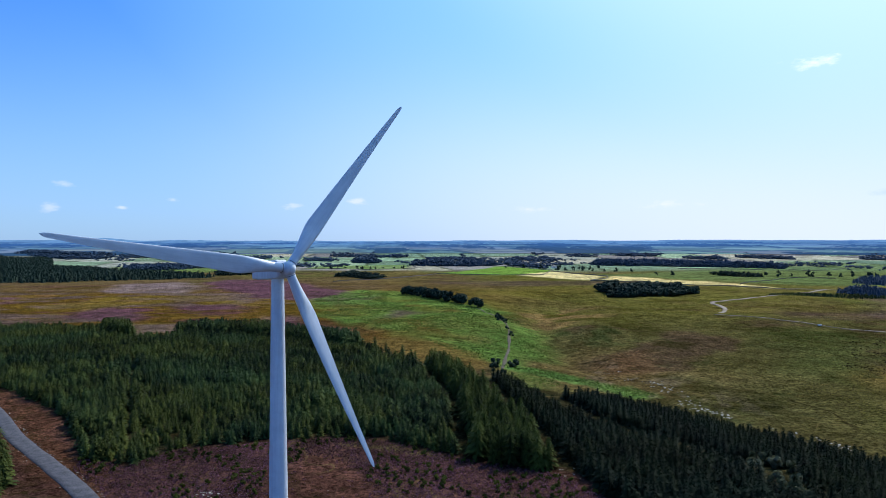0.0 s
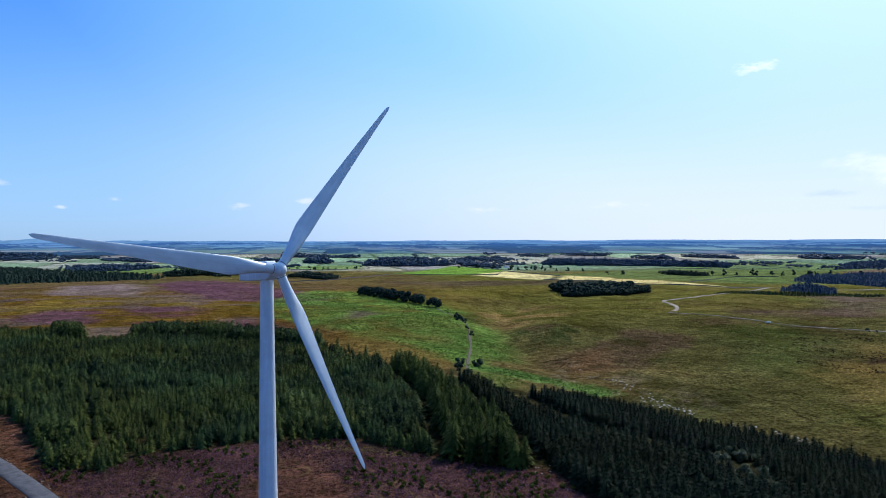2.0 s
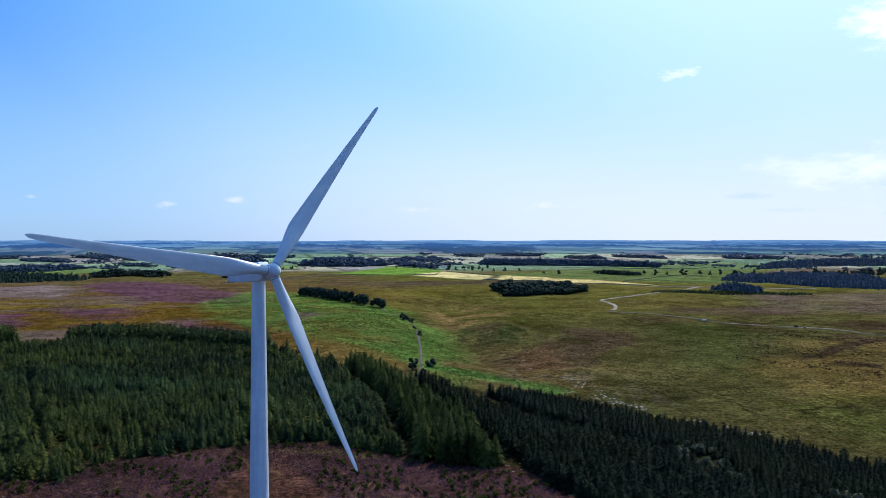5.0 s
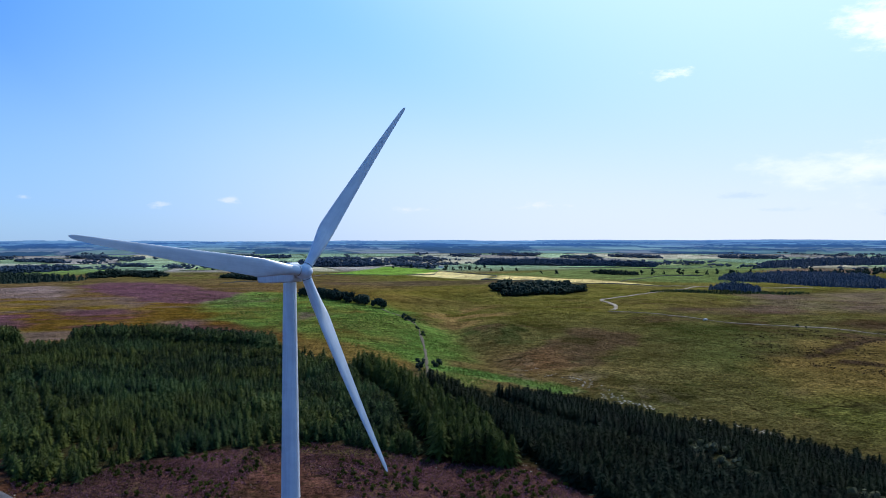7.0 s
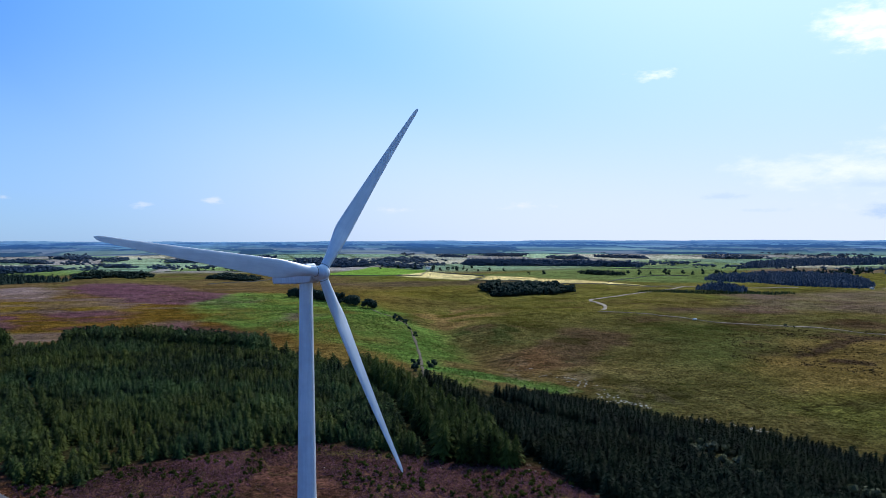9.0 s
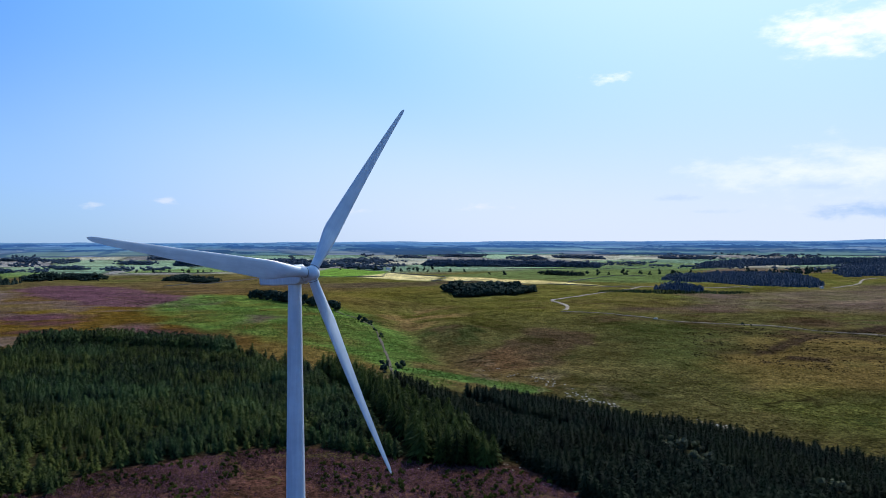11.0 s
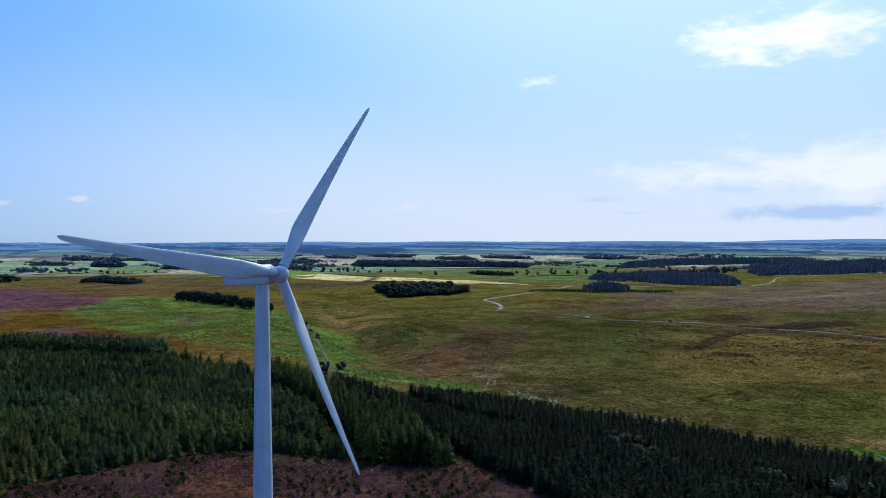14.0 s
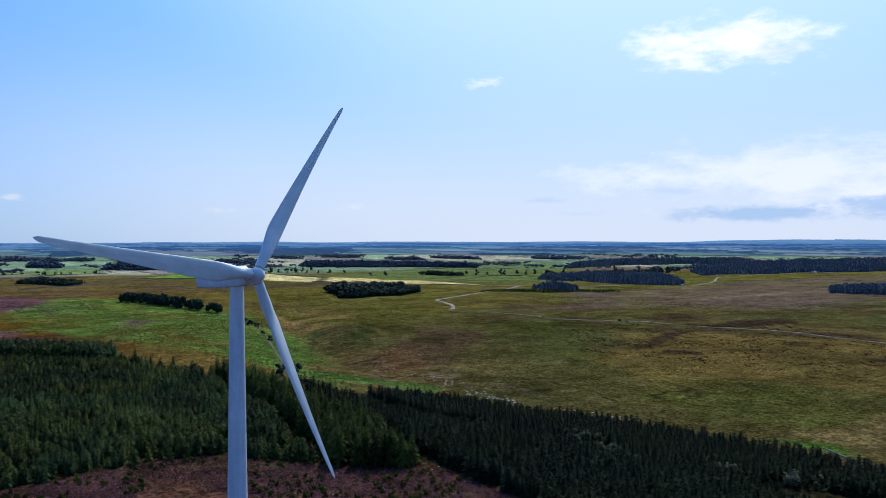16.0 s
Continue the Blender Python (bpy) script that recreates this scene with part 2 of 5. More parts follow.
def leaf_material(name, low, high, grain=1.2, through_light=0.3, drift=0.0):
    m, n, s = material(name)
    shade = n.attribute("shade").outputs["Fac"]
    own = n.add("ShaderNodeObjectInfo").outputs["Random"]
    island = n.add("ShaderNodeNewGeometry")
    mixed = n.math("ADD", n.math("MULTIPLY", shade, 0.5), n.math("MULTIPLY", island.outputs["Random Per Island"], 0.35))
    mixed = n.math("ADD", mixed, n.math("MULTIPLY", own, 0.15))
    fine = n.noise(island.outputs["Position"], grain, 3.0, 0.7)
    colour = n.mix(n.ramp(n.math("ADD", n.math("MULTIPLY", mixed, 0.8), n.math("MULTIPLY", fine, 0.2)), 0.2, 0.8, 0.0, 1.0, False), low, high)
    if drift:
        stand_age = n.ramp(n.noise(island.outputs["Position"], 0.018, 3.0, 0.6), 0.38, 0.62)
        colour = n.mix(1.0, colour, n.mix(stand_age, (0.84, 0.97, 1.08), (1.16 + drift, 1.02, 0.70)), "MULTIPLY")
    plug(n, s, colour=colour, rough=0.8, specular=0.06)
    lit = n.add("ShaderNodeBsdfTranslucent", {"Color": colour})
    both = n.add("ShaderNodeMixShader", {0: through_light, 1: s.outputs[0], 2: lit.outputs[0]})
    n.tree.links.new(both.outputs[0], [k for k in n.tree.nodes if k.type == "OUTPUT_MATERIAL"][0].inputs[0])
    return m


def plain_material(name, low, high, scale, rough=0.8, bump=0.0, stretch=(1, 1, 1), specular=0.3):
    m, n, s = material(name)
    place = n.vec("MULTIPLY", n.add("ShaderNodeNewGeometry").outputs["Position"], stretch)
    a, b = n.noise(place, scale, 5.0, 0.65), n.noise(place, scale * 0.13, 3.0, 0.6)
    colour = n.mix(n.ramp(n.math("ADD", n.math("MULTIPLY", a, 0.6), n.math("MULTIPLY", b, 0.4)), 0.35, 0.65), low, high)
    plug(n, s, colour=colour, rough=rough, specular=specular)
    if bump:
        plug(n, s, normal=n.add("ShaderNodeBump", {"Strength": 0.7, "Distance": bump, "Height": a}).outputs[0])
    return m


def paint_material():
    m, n, s = material("turbine_paint")
    place = n.add("ShaderNodeTexCoord").outputs["Object"]
    streak = n.noise(n.vec("MULTIPLY", place, (1, 1, 0.05)), 1.6, 5.0, 0.6)
    blotch = n.noise(place, 0.35, 4.0, 0.6)
    colour = n.mix(n.ramp(n.math("ADD", n.math("MULTIPLY", streak, 0.5), n.math("MULTIPLY", blotch, 0.5)), 0.35, 0.68), (0.53, 0.585, 0.645), (0.67, 0.725, 0.78))
    plug(n, s, colour=colour, rough=n.ramp(blotch, 0.3, 0.7, 0.30, 0.42), specular=0.5)
    return m


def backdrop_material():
    m, n, s = material("far_plain_painted_haze")
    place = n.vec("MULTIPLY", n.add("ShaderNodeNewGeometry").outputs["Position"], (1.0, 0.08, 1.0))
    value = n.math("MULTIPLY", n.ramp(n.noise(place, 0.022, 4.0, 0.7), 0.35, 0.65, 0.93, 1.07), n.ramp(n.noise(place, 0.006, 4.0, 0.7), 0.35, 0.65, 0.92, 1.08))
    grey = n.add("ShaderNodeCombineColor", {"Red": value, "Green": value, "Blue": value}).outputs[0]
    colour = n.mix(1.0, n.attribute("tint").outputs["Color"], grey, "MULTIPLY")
    # emission only: the plain glows with its own hazed colours
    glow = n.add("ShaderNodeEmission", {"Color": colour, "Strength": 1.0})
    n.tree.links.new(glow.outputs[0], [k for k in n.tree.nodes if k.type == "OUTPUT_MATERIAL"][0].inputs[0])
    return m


def tuft_material():
    m, n, s = material("moor_grass_tufts")
    tint = n.attribute("tint").outputs["Color"]
    value = n.ramp(n.attribute("shade").outputs["Fac"], 0.0, 1.0, 0.5, 2.1, False)
    grey = n.add("ShaderNodeCombineColor", {"Red": value, "Green": value, "Blue": n.math("MULTIPLY", value, 0.8)}).outputs[0]
    colour = n.mix(1.0, tint, grey, "MULTIPLY")
    plug(n, s, colour=colour, rough=1.0, specular=0.0)
    lit = n.add("ShaderNodeBsdfTranslucent", {"Color": colour})
    both = n.add("ShaderNodeMixShader", {0: 0.45, 1: s.outputs[0], 2: lit.outputs[0]})
    n.tree.links.new(both.outputs[0], [k for k in n.tree.nodes if k.type == "OUTPUT_MATERIAL"][0].inputs[0])
    return m


TUFT = tuft_material()
MOOR = ground_material()
SPRUCE = leaf_material("spruce_needles", (0.0040, 0.0112, 0.0062), (0.075, 0.111, 0.030), 1.2, 0.14, 0.1)
# spruce needles again, darkened: the belts' backlit shade is put into the colour
SHADED_SPRUCE = leaf_material("shaded_spruce_needles", (0.0015, 0.0042, 0.0026), (0.0125, 0.0235, 0.0100), 1.2, 0.06, 0.02)
PINE = leaf_material("old_spruce_needles", (0.0070, 0.0150, 0.0048), (0.082, 0.108, 0.022), 1.2, 0.26)
# paler, bluer needles: haze over the far woods painted into the base colour
HAZED_SPRUCE = leaf_material("hazed_spruce_needles", (0.033, 0.058, 0.094), (0.046, 0.076, 0.112), 0.3, 0.1)
BROAD = leaf_material("broad_leaves", (0.0135, 0.0270, 0.0200), (0.029, 0.049, 0.032), 0.6, 0.0)
SALLOW = leaf_material("grey_willow_leaves", (0.026, 0.040, 0.016), (0.165, 0.175, 0.105), 0.8)
SCRUB = leaf_material("scrub_leaves", (0.0148, 0.0262, 0.0049), (0.082, 0.0984, 0.0164))
HEATHER = leaf_material("heather_flowers", (0.036, 0.021, 0.018), (0.265, 0.122, 0.170), 0.5, 0.40)
RUSH = leaf_material("rush_tussocks", (0.0287, 0.0246, 0.0115), (0.0738, 0.0574, 0.0213))
DARK_RUSH = leaf_material("dark_rushes", (0.0085, 0.0070, 0.0035), (0.026, 0.019, 0.009))
BRACKEN = leaf_material("bracken_fronds", (0.044, 0.084, 0.014), (0.122, 0.200, 0.036))
BARK = plain_material("bark", (0.045, 0.032, 0.022), (0.10, 0.075, 0.05), 3.0, 0.9, 0.03, (1, 1, 0.3))
PAINT = paint_material()
SEAM = plain_material("seam_rubber", (0.12, 0.13, 0.14), (0.20, 0.21, 0.22), 4.0, 0.6)
GRAVEL = plain_material("grey_gravel_road", (0.026, 0.027, 0.033), (0.095, 0.095, 0.108), 2.6, 0.95, 0.08)
TRACK = plain_material("brown_dirt_track", (0.045, 0.036, 0.021), (0.095, 0.078, 0.050), 0.5, 0.95, 0.08)
DIRT = plain_material("pale_dirt_track", (0.135, 0.108, 0.076), (0.30, 0.250, 0.190), 0.3, 0.95, 0.08)
ROCK = plain_material("pale_stone", (0.20, 0.19, 0.16), (0.40, 0.385, 0.34), 2.0, 0.85, 0.1)
WALLING = plain_material("dry_stone", (0.06, 0.058, 0.05), (0.16, 0.15, 0.13), 0.8, 0.9, 0.1)
RENDER = plain_material("white_render", (0.66, 0.65, 0.62), (0.80, 0.79, 0.76), 1.0, 0.8)
SLATE = plain_material("slate_roof", (0.09, 0.095, 0.11), (0.17, 0.175, 0.19), 2.0, 0.6)
WATER = plain_material("peaty_water", (0.010, 0.013, 0.010), (0.016, 0.02, 0.014), 0.2, 0.04, 0.0, specular=0.6)
GLASS = plain_material("dark_glass", (0.02, 0.025, 0.03), (0.03, 0.035, 0.04), 1.0, 0.08, specular=0.6)
TYRE = plain_material("tyre_rubber", (0.02, 0.02, 0.02), (0.035, 0.035, 0.035), 5.0, 0.8)
FAR_PLAIN = backdrop_material()


# ---- mesh helpers ----
def mesh_object(name, verts, faces, mat, parent=None, label="", shade=None, smooth=False):
    """One mesh object from arrays of points and of triangles or quads."""
    verts, faces = np.asarray(verts, np.float32), np.asarray(faces, np.int32)
    me = bpy.data.meshes.new(name)
    k = faces.shape[1]
    me.vertices.add(len(verts))
    me.vertices.foreach_set("co", verts.ravel())
    me.loops.add(faces.size)
    me.loops.foreach_set("vertex_index", faces.ravel())
    me.polygons.add(len(faces))
    me.polygons.foreach_set("loop_start", np.arange(0, faces.size, k, dtype=np.int32))
    me.polygons.foreach_set("use_smooth", np.full(len(faces), smooth))
    if shade is not None:
        me.attributes.new("shade", "FLOAT", "POINT").data.foreach_set("value", np.asarray(shade, np.float32))
    me.update(calc_edges=True)
    me.materials.append(mat)
    ob = new(name, me)
    ob.parent = parent
    return tagged(ob, label)


def part(name, bm, mat, parent=None, label="", smooth=False):
    me = bpy.data.meshes.new(name)
    bmesh.ops.recalc_face_normals(bm, faces=bm.faces)
    bm.to_mesh(me)
    bm.free()
    me.materials.append(mat)
    if smooth:
        me.polygons.foreach_set("use_smooth", np.ones(len(me.polygons), bool))
        me.set_sharp_from_angle(angle=radians(40))
    ob = new(name, me)
    ob.parent = parent
    return tagged(ob, label)


def root(name, m, label, category, group=""):
    ob = new(name)
    ob.empty_display_size = 0.5
    ob.matrix_world = m
    return tagged(ob, label, category, group)


def loft(rings, close=True, caps=True):
    """A bmesh skin over rings of points."""
    bm = bmesh.new()
    rows = [[bm.verts.new(p) for p in ring] for ring in rings]
    k = len(rows[0])
    for a, b in zip(rows[:-1], rows[1:]):
        for i in range(k if close else k - 1):
            bm.faces.new((a[i], a[(i + 1) % k], b[(i + 1) % k], b[i]))
    if caps:
        bm.faces.new(rows[0][::-1])
        bm.faces.new(rows[-1])
    return bm


def circle(radius, z, k=32, cx=0.0, cy=0.0):
    return [(cx + radius * math.cos(2 * math.pi * i / k), cy + radius * math.sin(2 * math.pi * i / k), z) for i in range(k)]


def block(sx, sy, sz, at=(0, 0, 0), bevel=0.0, segments=3):
    bm = bmesh.new()
    bmesh.ops.create_cube(bm, size=1.0)
    bmesh.ops.scale(bm, vec=(sx, sy, sz), verts=bm.verts)
    if bevel:
        bmesh.ops.bevel(bm, geom=bm.edges[:], offset=bevel, segments=segments, affect="EDGES", profile=0.5)
    bmesh.ops.translate(bm, vec=at, verts=bm.verts)
    return bm


def smooth_line(points, step):
    """Evenly spaced points on a rounded line through the given ones."""
    p = [np.array(q, float) for q in points]
    p = [2 * p[0] - p[1]] + p + [2 * p[-1] - p[-2]]
    out = []
    for a, b, c, d in zip(p[:-3], p[1:-2], p[2:-1], p[3:]):
        k = max(2, int(np.linalg.norm(c - b) / step))
        for i in range(k):
            s = i / k
            out.append(0.5 * (2 * b + (c - a) * s + (2 * a - 5 * b + 4 * c - d) * s * s + (3 * b - a - 3 * c + d) * s ** 3))
    return np.array(out + [p[-2]])


# ---- ground ----
PLANTATION = [(-345, 522), (-345, 302), (-178, 248), (-145, 211), (-119, 180), (-83, 109), (-64, 102), (-55, 121), (-19, 130), (16, 134), (40, 116), (52, 104),
              (56, 205), (46, 296), (12, 380), (-24, 428), (-70, 452), (-102, 470), (-137, 476), (-137, 436), (-172, 444), (-184, 478), (-237, 512), (-308, 520)]
TALL_BELT = [(60, 112), (59, 95), (80, 81), (85, 83), (80, 168), (72, 270), (62, 294), (53, 300), (62, 205)]
VALLEY_BELT = [(93, 74), (98, 20), (110, -40), (166, -40), (168, 18), (162, 60), (152, 86), (142, 158), (126, 222), (110, 240), (90, 264), (93, 168), (92, 110)]
STREAM_BELT = [(178, 24), (240, -30), (262, -20), (247, 40), (228, 96), (206, 138), (184, 176), (150, 222), (130, 232), (146, 166), (160, 92)]
FOREST_FLOOR = [(46, 296), (60, 306), (86, 268), (110, 244), (133, 234), (150, 224), (186, 178), (208, 140), (230, 98), (249, 40), (264, -20), (240, -40), (110, -50), (106, 20), (104, 60), (92, 80), (60, 94), (52, 104), (40, 116)]
ROADSIDE = [(-165, 152), (-138, 152), (-120, 125), (-100, 90), (-92, 60), (-135, 60)]


LOW_BRACKEN = [(102, 322), (126, 324), (156, 304), (178, 270), (186, 240), (170, 236), (156, 262), (140, 284), (118, 300)]


def mix_in(base, tint, amount):
    return base + (np.array(tint) - base) * amount[:, None]


def ground_tints(x, y):
    one = np.ones_like(x)
    olive, ochre, green, brown = (0.082, 0.076, 0.027), (0.128, 0.096, 0.040), (0.052, 0.080, 0.026), (0.078, 0.052, 0.033)
    c = np.tile(np.array(olive), (len(x), 1))
    a = fractal(x / 150, y / 170, 31, 5)
    b = fractal(x / 75, y / 85, 37, 5)
    e = fractal(x / 240, y / 260, 41, 4)
    c = mix_in(c, ochre, ease(0.0, 0.35, a) * 0.75)
    c = mix_in(c, green, ease(-0.02, 0.28, e) * 0.5)
    c = mix_in(c, brown, ease(0.08, 0.32, b) * 0.85)
    c = mix_in(c, (0.022, 0.024, 0.006), ease(0.22, 0.4, fractal(x / 55 + 5, y / 60, 45, 4)) * 0.6)
    c = mix_in(c, (0.092, 0.090, 0.014), ease(450, 700, y) * (1 - ease(1500, 1800, y)) * 0.5)
    # the western moor, with bands of faded and of flowering heather
    d = line_distance(STREAM, x, y)
    west = ease(20, 120, d) * ease(250, 420, y) * (1 - ease(1000, 1500, y)) * (1 - ease(-60, 220, x - 0.1 * (y - 500)) * 0.8)
    c = mix_in(c, (0.130, 0.072, 0.012), west * 0.75)
    bands = 0.65 * fractal(x / 190 + 3, y / 100, 53, 4) + 0.6 * fractal(x / 70 + 3, y / 36, 54, 4)
    far_west = west * ease(120, -140, x - 0.1 * (y - 900))
    c = mix_in(c, (0.13, 0.092, 0.085), far_west * ease(0.04, 0.22, bands) * 0.9)
    c = mix_in(c, (0.095, 0.036, 0.056), far_west * ease(0.10, 0.28, -bands) * 0.75)
    c = c * (1 - 0.2 * west)[:, None]
    c = mix_in(c, (0.082, 0.056, 0.030), ease(930, 1080, y) * (1 - ease(1500, 1700, y)) * (1 - ease(180, 330, x)) * (0.62 + 0.5 * np.clip(b, -0.6, 0.6)))
    heather = (0.086, 0.042, 0.062)
    for k, poly in enumerate(([(-300, 1330), (-130, 1290), (24, 880), (0, 755), (-90, 830), (-225, 1040)], [(-318, 640), (-305, 735), (-262, 715), (-222, 632), (-218, 580), (-283, 590)], [(-210, 728), (-212, 785), (-173, 762), (-130, 693), (-178, 685)], [(-284, 1257), (-296, 1450), (-207, 1414), (-142, 1172), (-142, 959), (-187, 1032)], [(-510, 930), (-478, 920), (-420, 800), (-450, 790)],
                              [(-66, 610), (14, 465), (2, 448), (-110, 470)], [(36, 672), (88, 626), (40, 585)])):
        c = mix_in(c, heather, cover_of(poly, x, y, 16, 22, 60 + k) * 0.9)
    for k, poly in enumerate(([(-428, 1072), (-437, 1178), (-387, 1349), (-314, 1274), (-276, 1109), (-269, 974), (-368, 974)], [(-205, 535), (-155, 535), (-140, 480), (-185, 478)])):
        c = mix_in(c, (0.150, 0.115, 0.120), cover_of(poly, x, y, 14, 18, 66 + k) * (0.75 + 0.8 * np.clip(b, -0.6, 0.3)))
    c = mix_in(c, (0.135, 0.098, 0.018), cover_of([(-380, 744), (-360, 905), (-192, 918), (-130, 739), (-242, 812), (-305, 698)], x, y, 14, 18, 68) * (0.6 + 0.8 * np.clip(b, -0.5, 0.4)))
    # bracken on the valley side
    leafy = [(2, 995), (-75, 830), (-40, 610), (35, 466), (61, 424), (76, 345), (100, 330), (95, 229), (117, 236), (140, 268), (128, 314), (180, 459), (182, 597), (166, 724), (104, 925)]
    streaks = fractal(x / 34, y / 40, 71, 4)
    c = mix_in(c, (0.084, 0.152, 0.033), cover_of(leafy, x, y, 14, 16, 70) * (0.66 + 0.9 * np.clip(streaks, -0.6, 0.36)))
    c = mix_in(c, (0.078, 0.170, 0.040), cover_of(LOW_BRACKEN, x, y, 4, 4, 72) * 0.95)
    c = mix_in(c, (0.112, 0.078, 0.024), cover_of([(10, 395), (40, 455), (76, 400), (96, 330), (92, 285), (66, 300), (48, 330)], x, y, 12, 12, 73) * 0.85)
    c = mix_in(c, heather, cover_of([(36, 672), (88, 626), (40, 585)], x, y, 14, 14, 63) * 0.75)
    # the boggy stream side
    wet = np.exp(-(np.abs(line_distance(STREAM, x, y) + 14) / 26) ** 2) * (1 - ease(420, 520, y))
    c = mix_in(c, (0.084, 0.058, 0.026), wet * (0.45 + 0.8 * np.clip(b, -0.4, 0.5)))
    c = mix_in(c, (0.19, 0.155, 0.105), wet * ease(0.06, 0.22, fractal(x / 13, y / 24, 77, 3)) * (1 - ease(330, 400, y)) * ease(175, 225, y) * 0.7)
    c = mix_in(c, (0.104, 0.056, 0.028), cover_of([(146, 262), (178, 330), (196, 372), (229, 395), (222, 330), (204, 247), (180, 236)], x, y, 14, 12, 87) * (0.3 + 0.6 * np.clip(b, -0.5, 0.35)))
    dry = cover_of([(166, 560), (176, 640), (199, 690), (255, 770), (300, 760), (311, 678), (250, 600), (206, 540)], x, y, 16, 14, 78)
    c = mix_in(c, (0.175, 0.118, 0.050), dry * ease(-0.2, 0.15, fractal(x / 30, y / 36, 79, 4)) * 0.9)
    c = mix_in(c, (0.030, 0.044, 0.014), cover_of([(200, 545), (182, 480), (215, 440), (262, 470), (250, 535)], x, y, 12, 10, 88) * ease(-0.1, 0.2, fractal(x / 14, y / 18, 89, 3)) * 0.75)
    c = mix_in(c, (0.050, 0.084, 0.022), cover_of([(330, 380), (300, 300), (330, 220), (380, 330), (470, 420), (430, 500), (360, 470)], x, y, 30, 24, 91) * 0.4)
    c = mix_in(c, (0.156, 0.114, 0.038), cover_of([(326, 262), (390, 300), (440, 343), (491, 355), (527, 324), (560, 262), (640, 180), (560, 60), (420, 90), (372, 140), (300, 170)], x, y, 18, 18, 80) * (0.75 + 0.7 * np.clip(b, -0.5, 0.35)))
    c = mix_in(c, (0.082, 0.094, 0.022), cover_of([(290, 190), (262, 120), (300, 60), (400, 60), (390, 140), (340, 180)], x, y, 22, 18, 95) * 0.6)
    # peat hags and burnt strips
    for k, poly in enumerate(([(551, 371), (606, 385), (705, 380), (660, 335), (560, 346)], [(388, 262), (402, 276), (424, 252), (410, 240)], [(362, 262), (372, 266), (378, 254), (366, 250)],
                              [(372, 286), (438, 320), (503, 358), (510, 346), (440, 304), (380, 276)], [(520, 256), (534, 258), (544, 238), (528, 238)], [(498, 168), (512, 166), (512, 146), (500, 148)])):
        c = mix_in(c, (0.038, 0.024, 0.022), cover_of(poly, x, y, 3, 5, 180 + k) * 0.85)
    c = mix_in(c, (0.066, 0.042, 0.036), cover_of([(470, 660), (604, 640), (634, 560), (603, 520), (443, 580)], x, y, 22, 20, 187) * (0.55 + 0.8 * np.clip(b, -0.5, 0.4)))
    c = mix_in(c, (0.060, 0.042, 0.034), cover_of([(120, 1262), (339, 1300), (560, 1214), (535, 1120), (300, 1100), (150, 1180)], x, y, 25, 20, 188) * (0.7 + 0.6 * np.clip(b, -0.5, 0.4)))
    c = mix_in(c, (0.165, 0.125, 0.055), cover_of([(282, 74), (295, 64), (345, 68), (330, 50), (288, 36), (276, 56)], x, y, 4, 5, 189) * 0.8)
    c = mix_in(c, (0.055, 0.120, 0.020), cover_of([(258, 72), (272, 60), (276, 44), (268, 30), (262, 50)], x, y, 3, 3, 190) * 0.95)
    # burnt and rushy patches on the eastern moor
    dark = ease(0.16, 0.36, fractal(x / 40 + 9, y / 40, 83, 3)) * ease(330, 420, x) * (1 - ease(700, 900, y)) * ease(100, 180, y)
    c = mix_in(c, (0.055, 0.035, 0.020), dark * 0.7)
    c = mix_in(c, (0.104, 0.076, 0.066), cover_of([(640, 640), (760, 800), (1050, 840), (1500, 900), (2300, 950), (2300, 400), (1250, 420), (800, 470)], x, y, 50, 50, 86) * (0.7 + 0.5 * np.clip(b, -0.5, 0.4)))
    c = mix_in(c, (0.150, 0.112, 0.080), cover_of([(800, 640), (1000, 660), (1400, 620), (1400, 590), (1000, 620), (800, 610)], x, y, 8, 14, 193) * 0.6)
    c = mix_in(c, (0.118, 0.088, 0.070), cover_of([(1215, 1350), (1437, 1660), (1742, 1760), (1885, 1640), (1640, 1380), (1360, 1300)], x, y, 20, 14, 194) * 0.85)
    c = c * (1 - 0.12 * ease(180, 320, x) * (1 - ease(420, 620, y)))[:, None]
    # fields; their cool, pale tints have the distance haze painted in
    r = np.hypot(x - MIDDLE[0], y - MIDDLE[1])
    gx, gy = x / 230 + 0.3 * fractal(x / 500, y / 500, 90, 2), y / 330 + 0.3 * fractal(x / 500, y / 500, 94, 2)
    cell, kind = lattice(np.floor(gx), np.floor(gy), 99), lattice(np.floor(gx), np.floor(gy), 105)
    kinds = np.array([(0.112, 0.175, 0.120), (0.150, 0.215, 0.148), (0.168, 0.185, 0.165), (0.148, 0.146, 0.152), (0.098, 0.158, 0.118), (0.26, 0.26, 0.21)])
    field = kinds[np.minimum((kind * 5.4).astype(int), 5)] * (1.15 + 0.6 * cell[:, None])
    edge = np.minimum(np.minimum(gx - np.floor(gx), 1 - gx + np.floor(gx)) * 230, np.minimum(gy - np.floor(gy), 1 - gy + np.floor(gy)) * 330)
    farmed = ease(1750, 2050, y + 0.15 * x + 160 * fractal(x / 400, y / 400, 97, 2)) * one
    c = c + (field - c) * (farmed * 0.9)[:, None]
    c = mix_in(c, (0.03, 0.045, 0.02), farmed * ease(11, 4, edge) * 0.8)
    c = mix_in(c, (0.092, 0.138, 0.050), cover_of([(520, 1480), (760, 1160), (1000, 1100), (1260, 1480), (1700, 1900), (1500, 2300), (900, 1800)], x, y, 50, 40, 102) * 0.75)
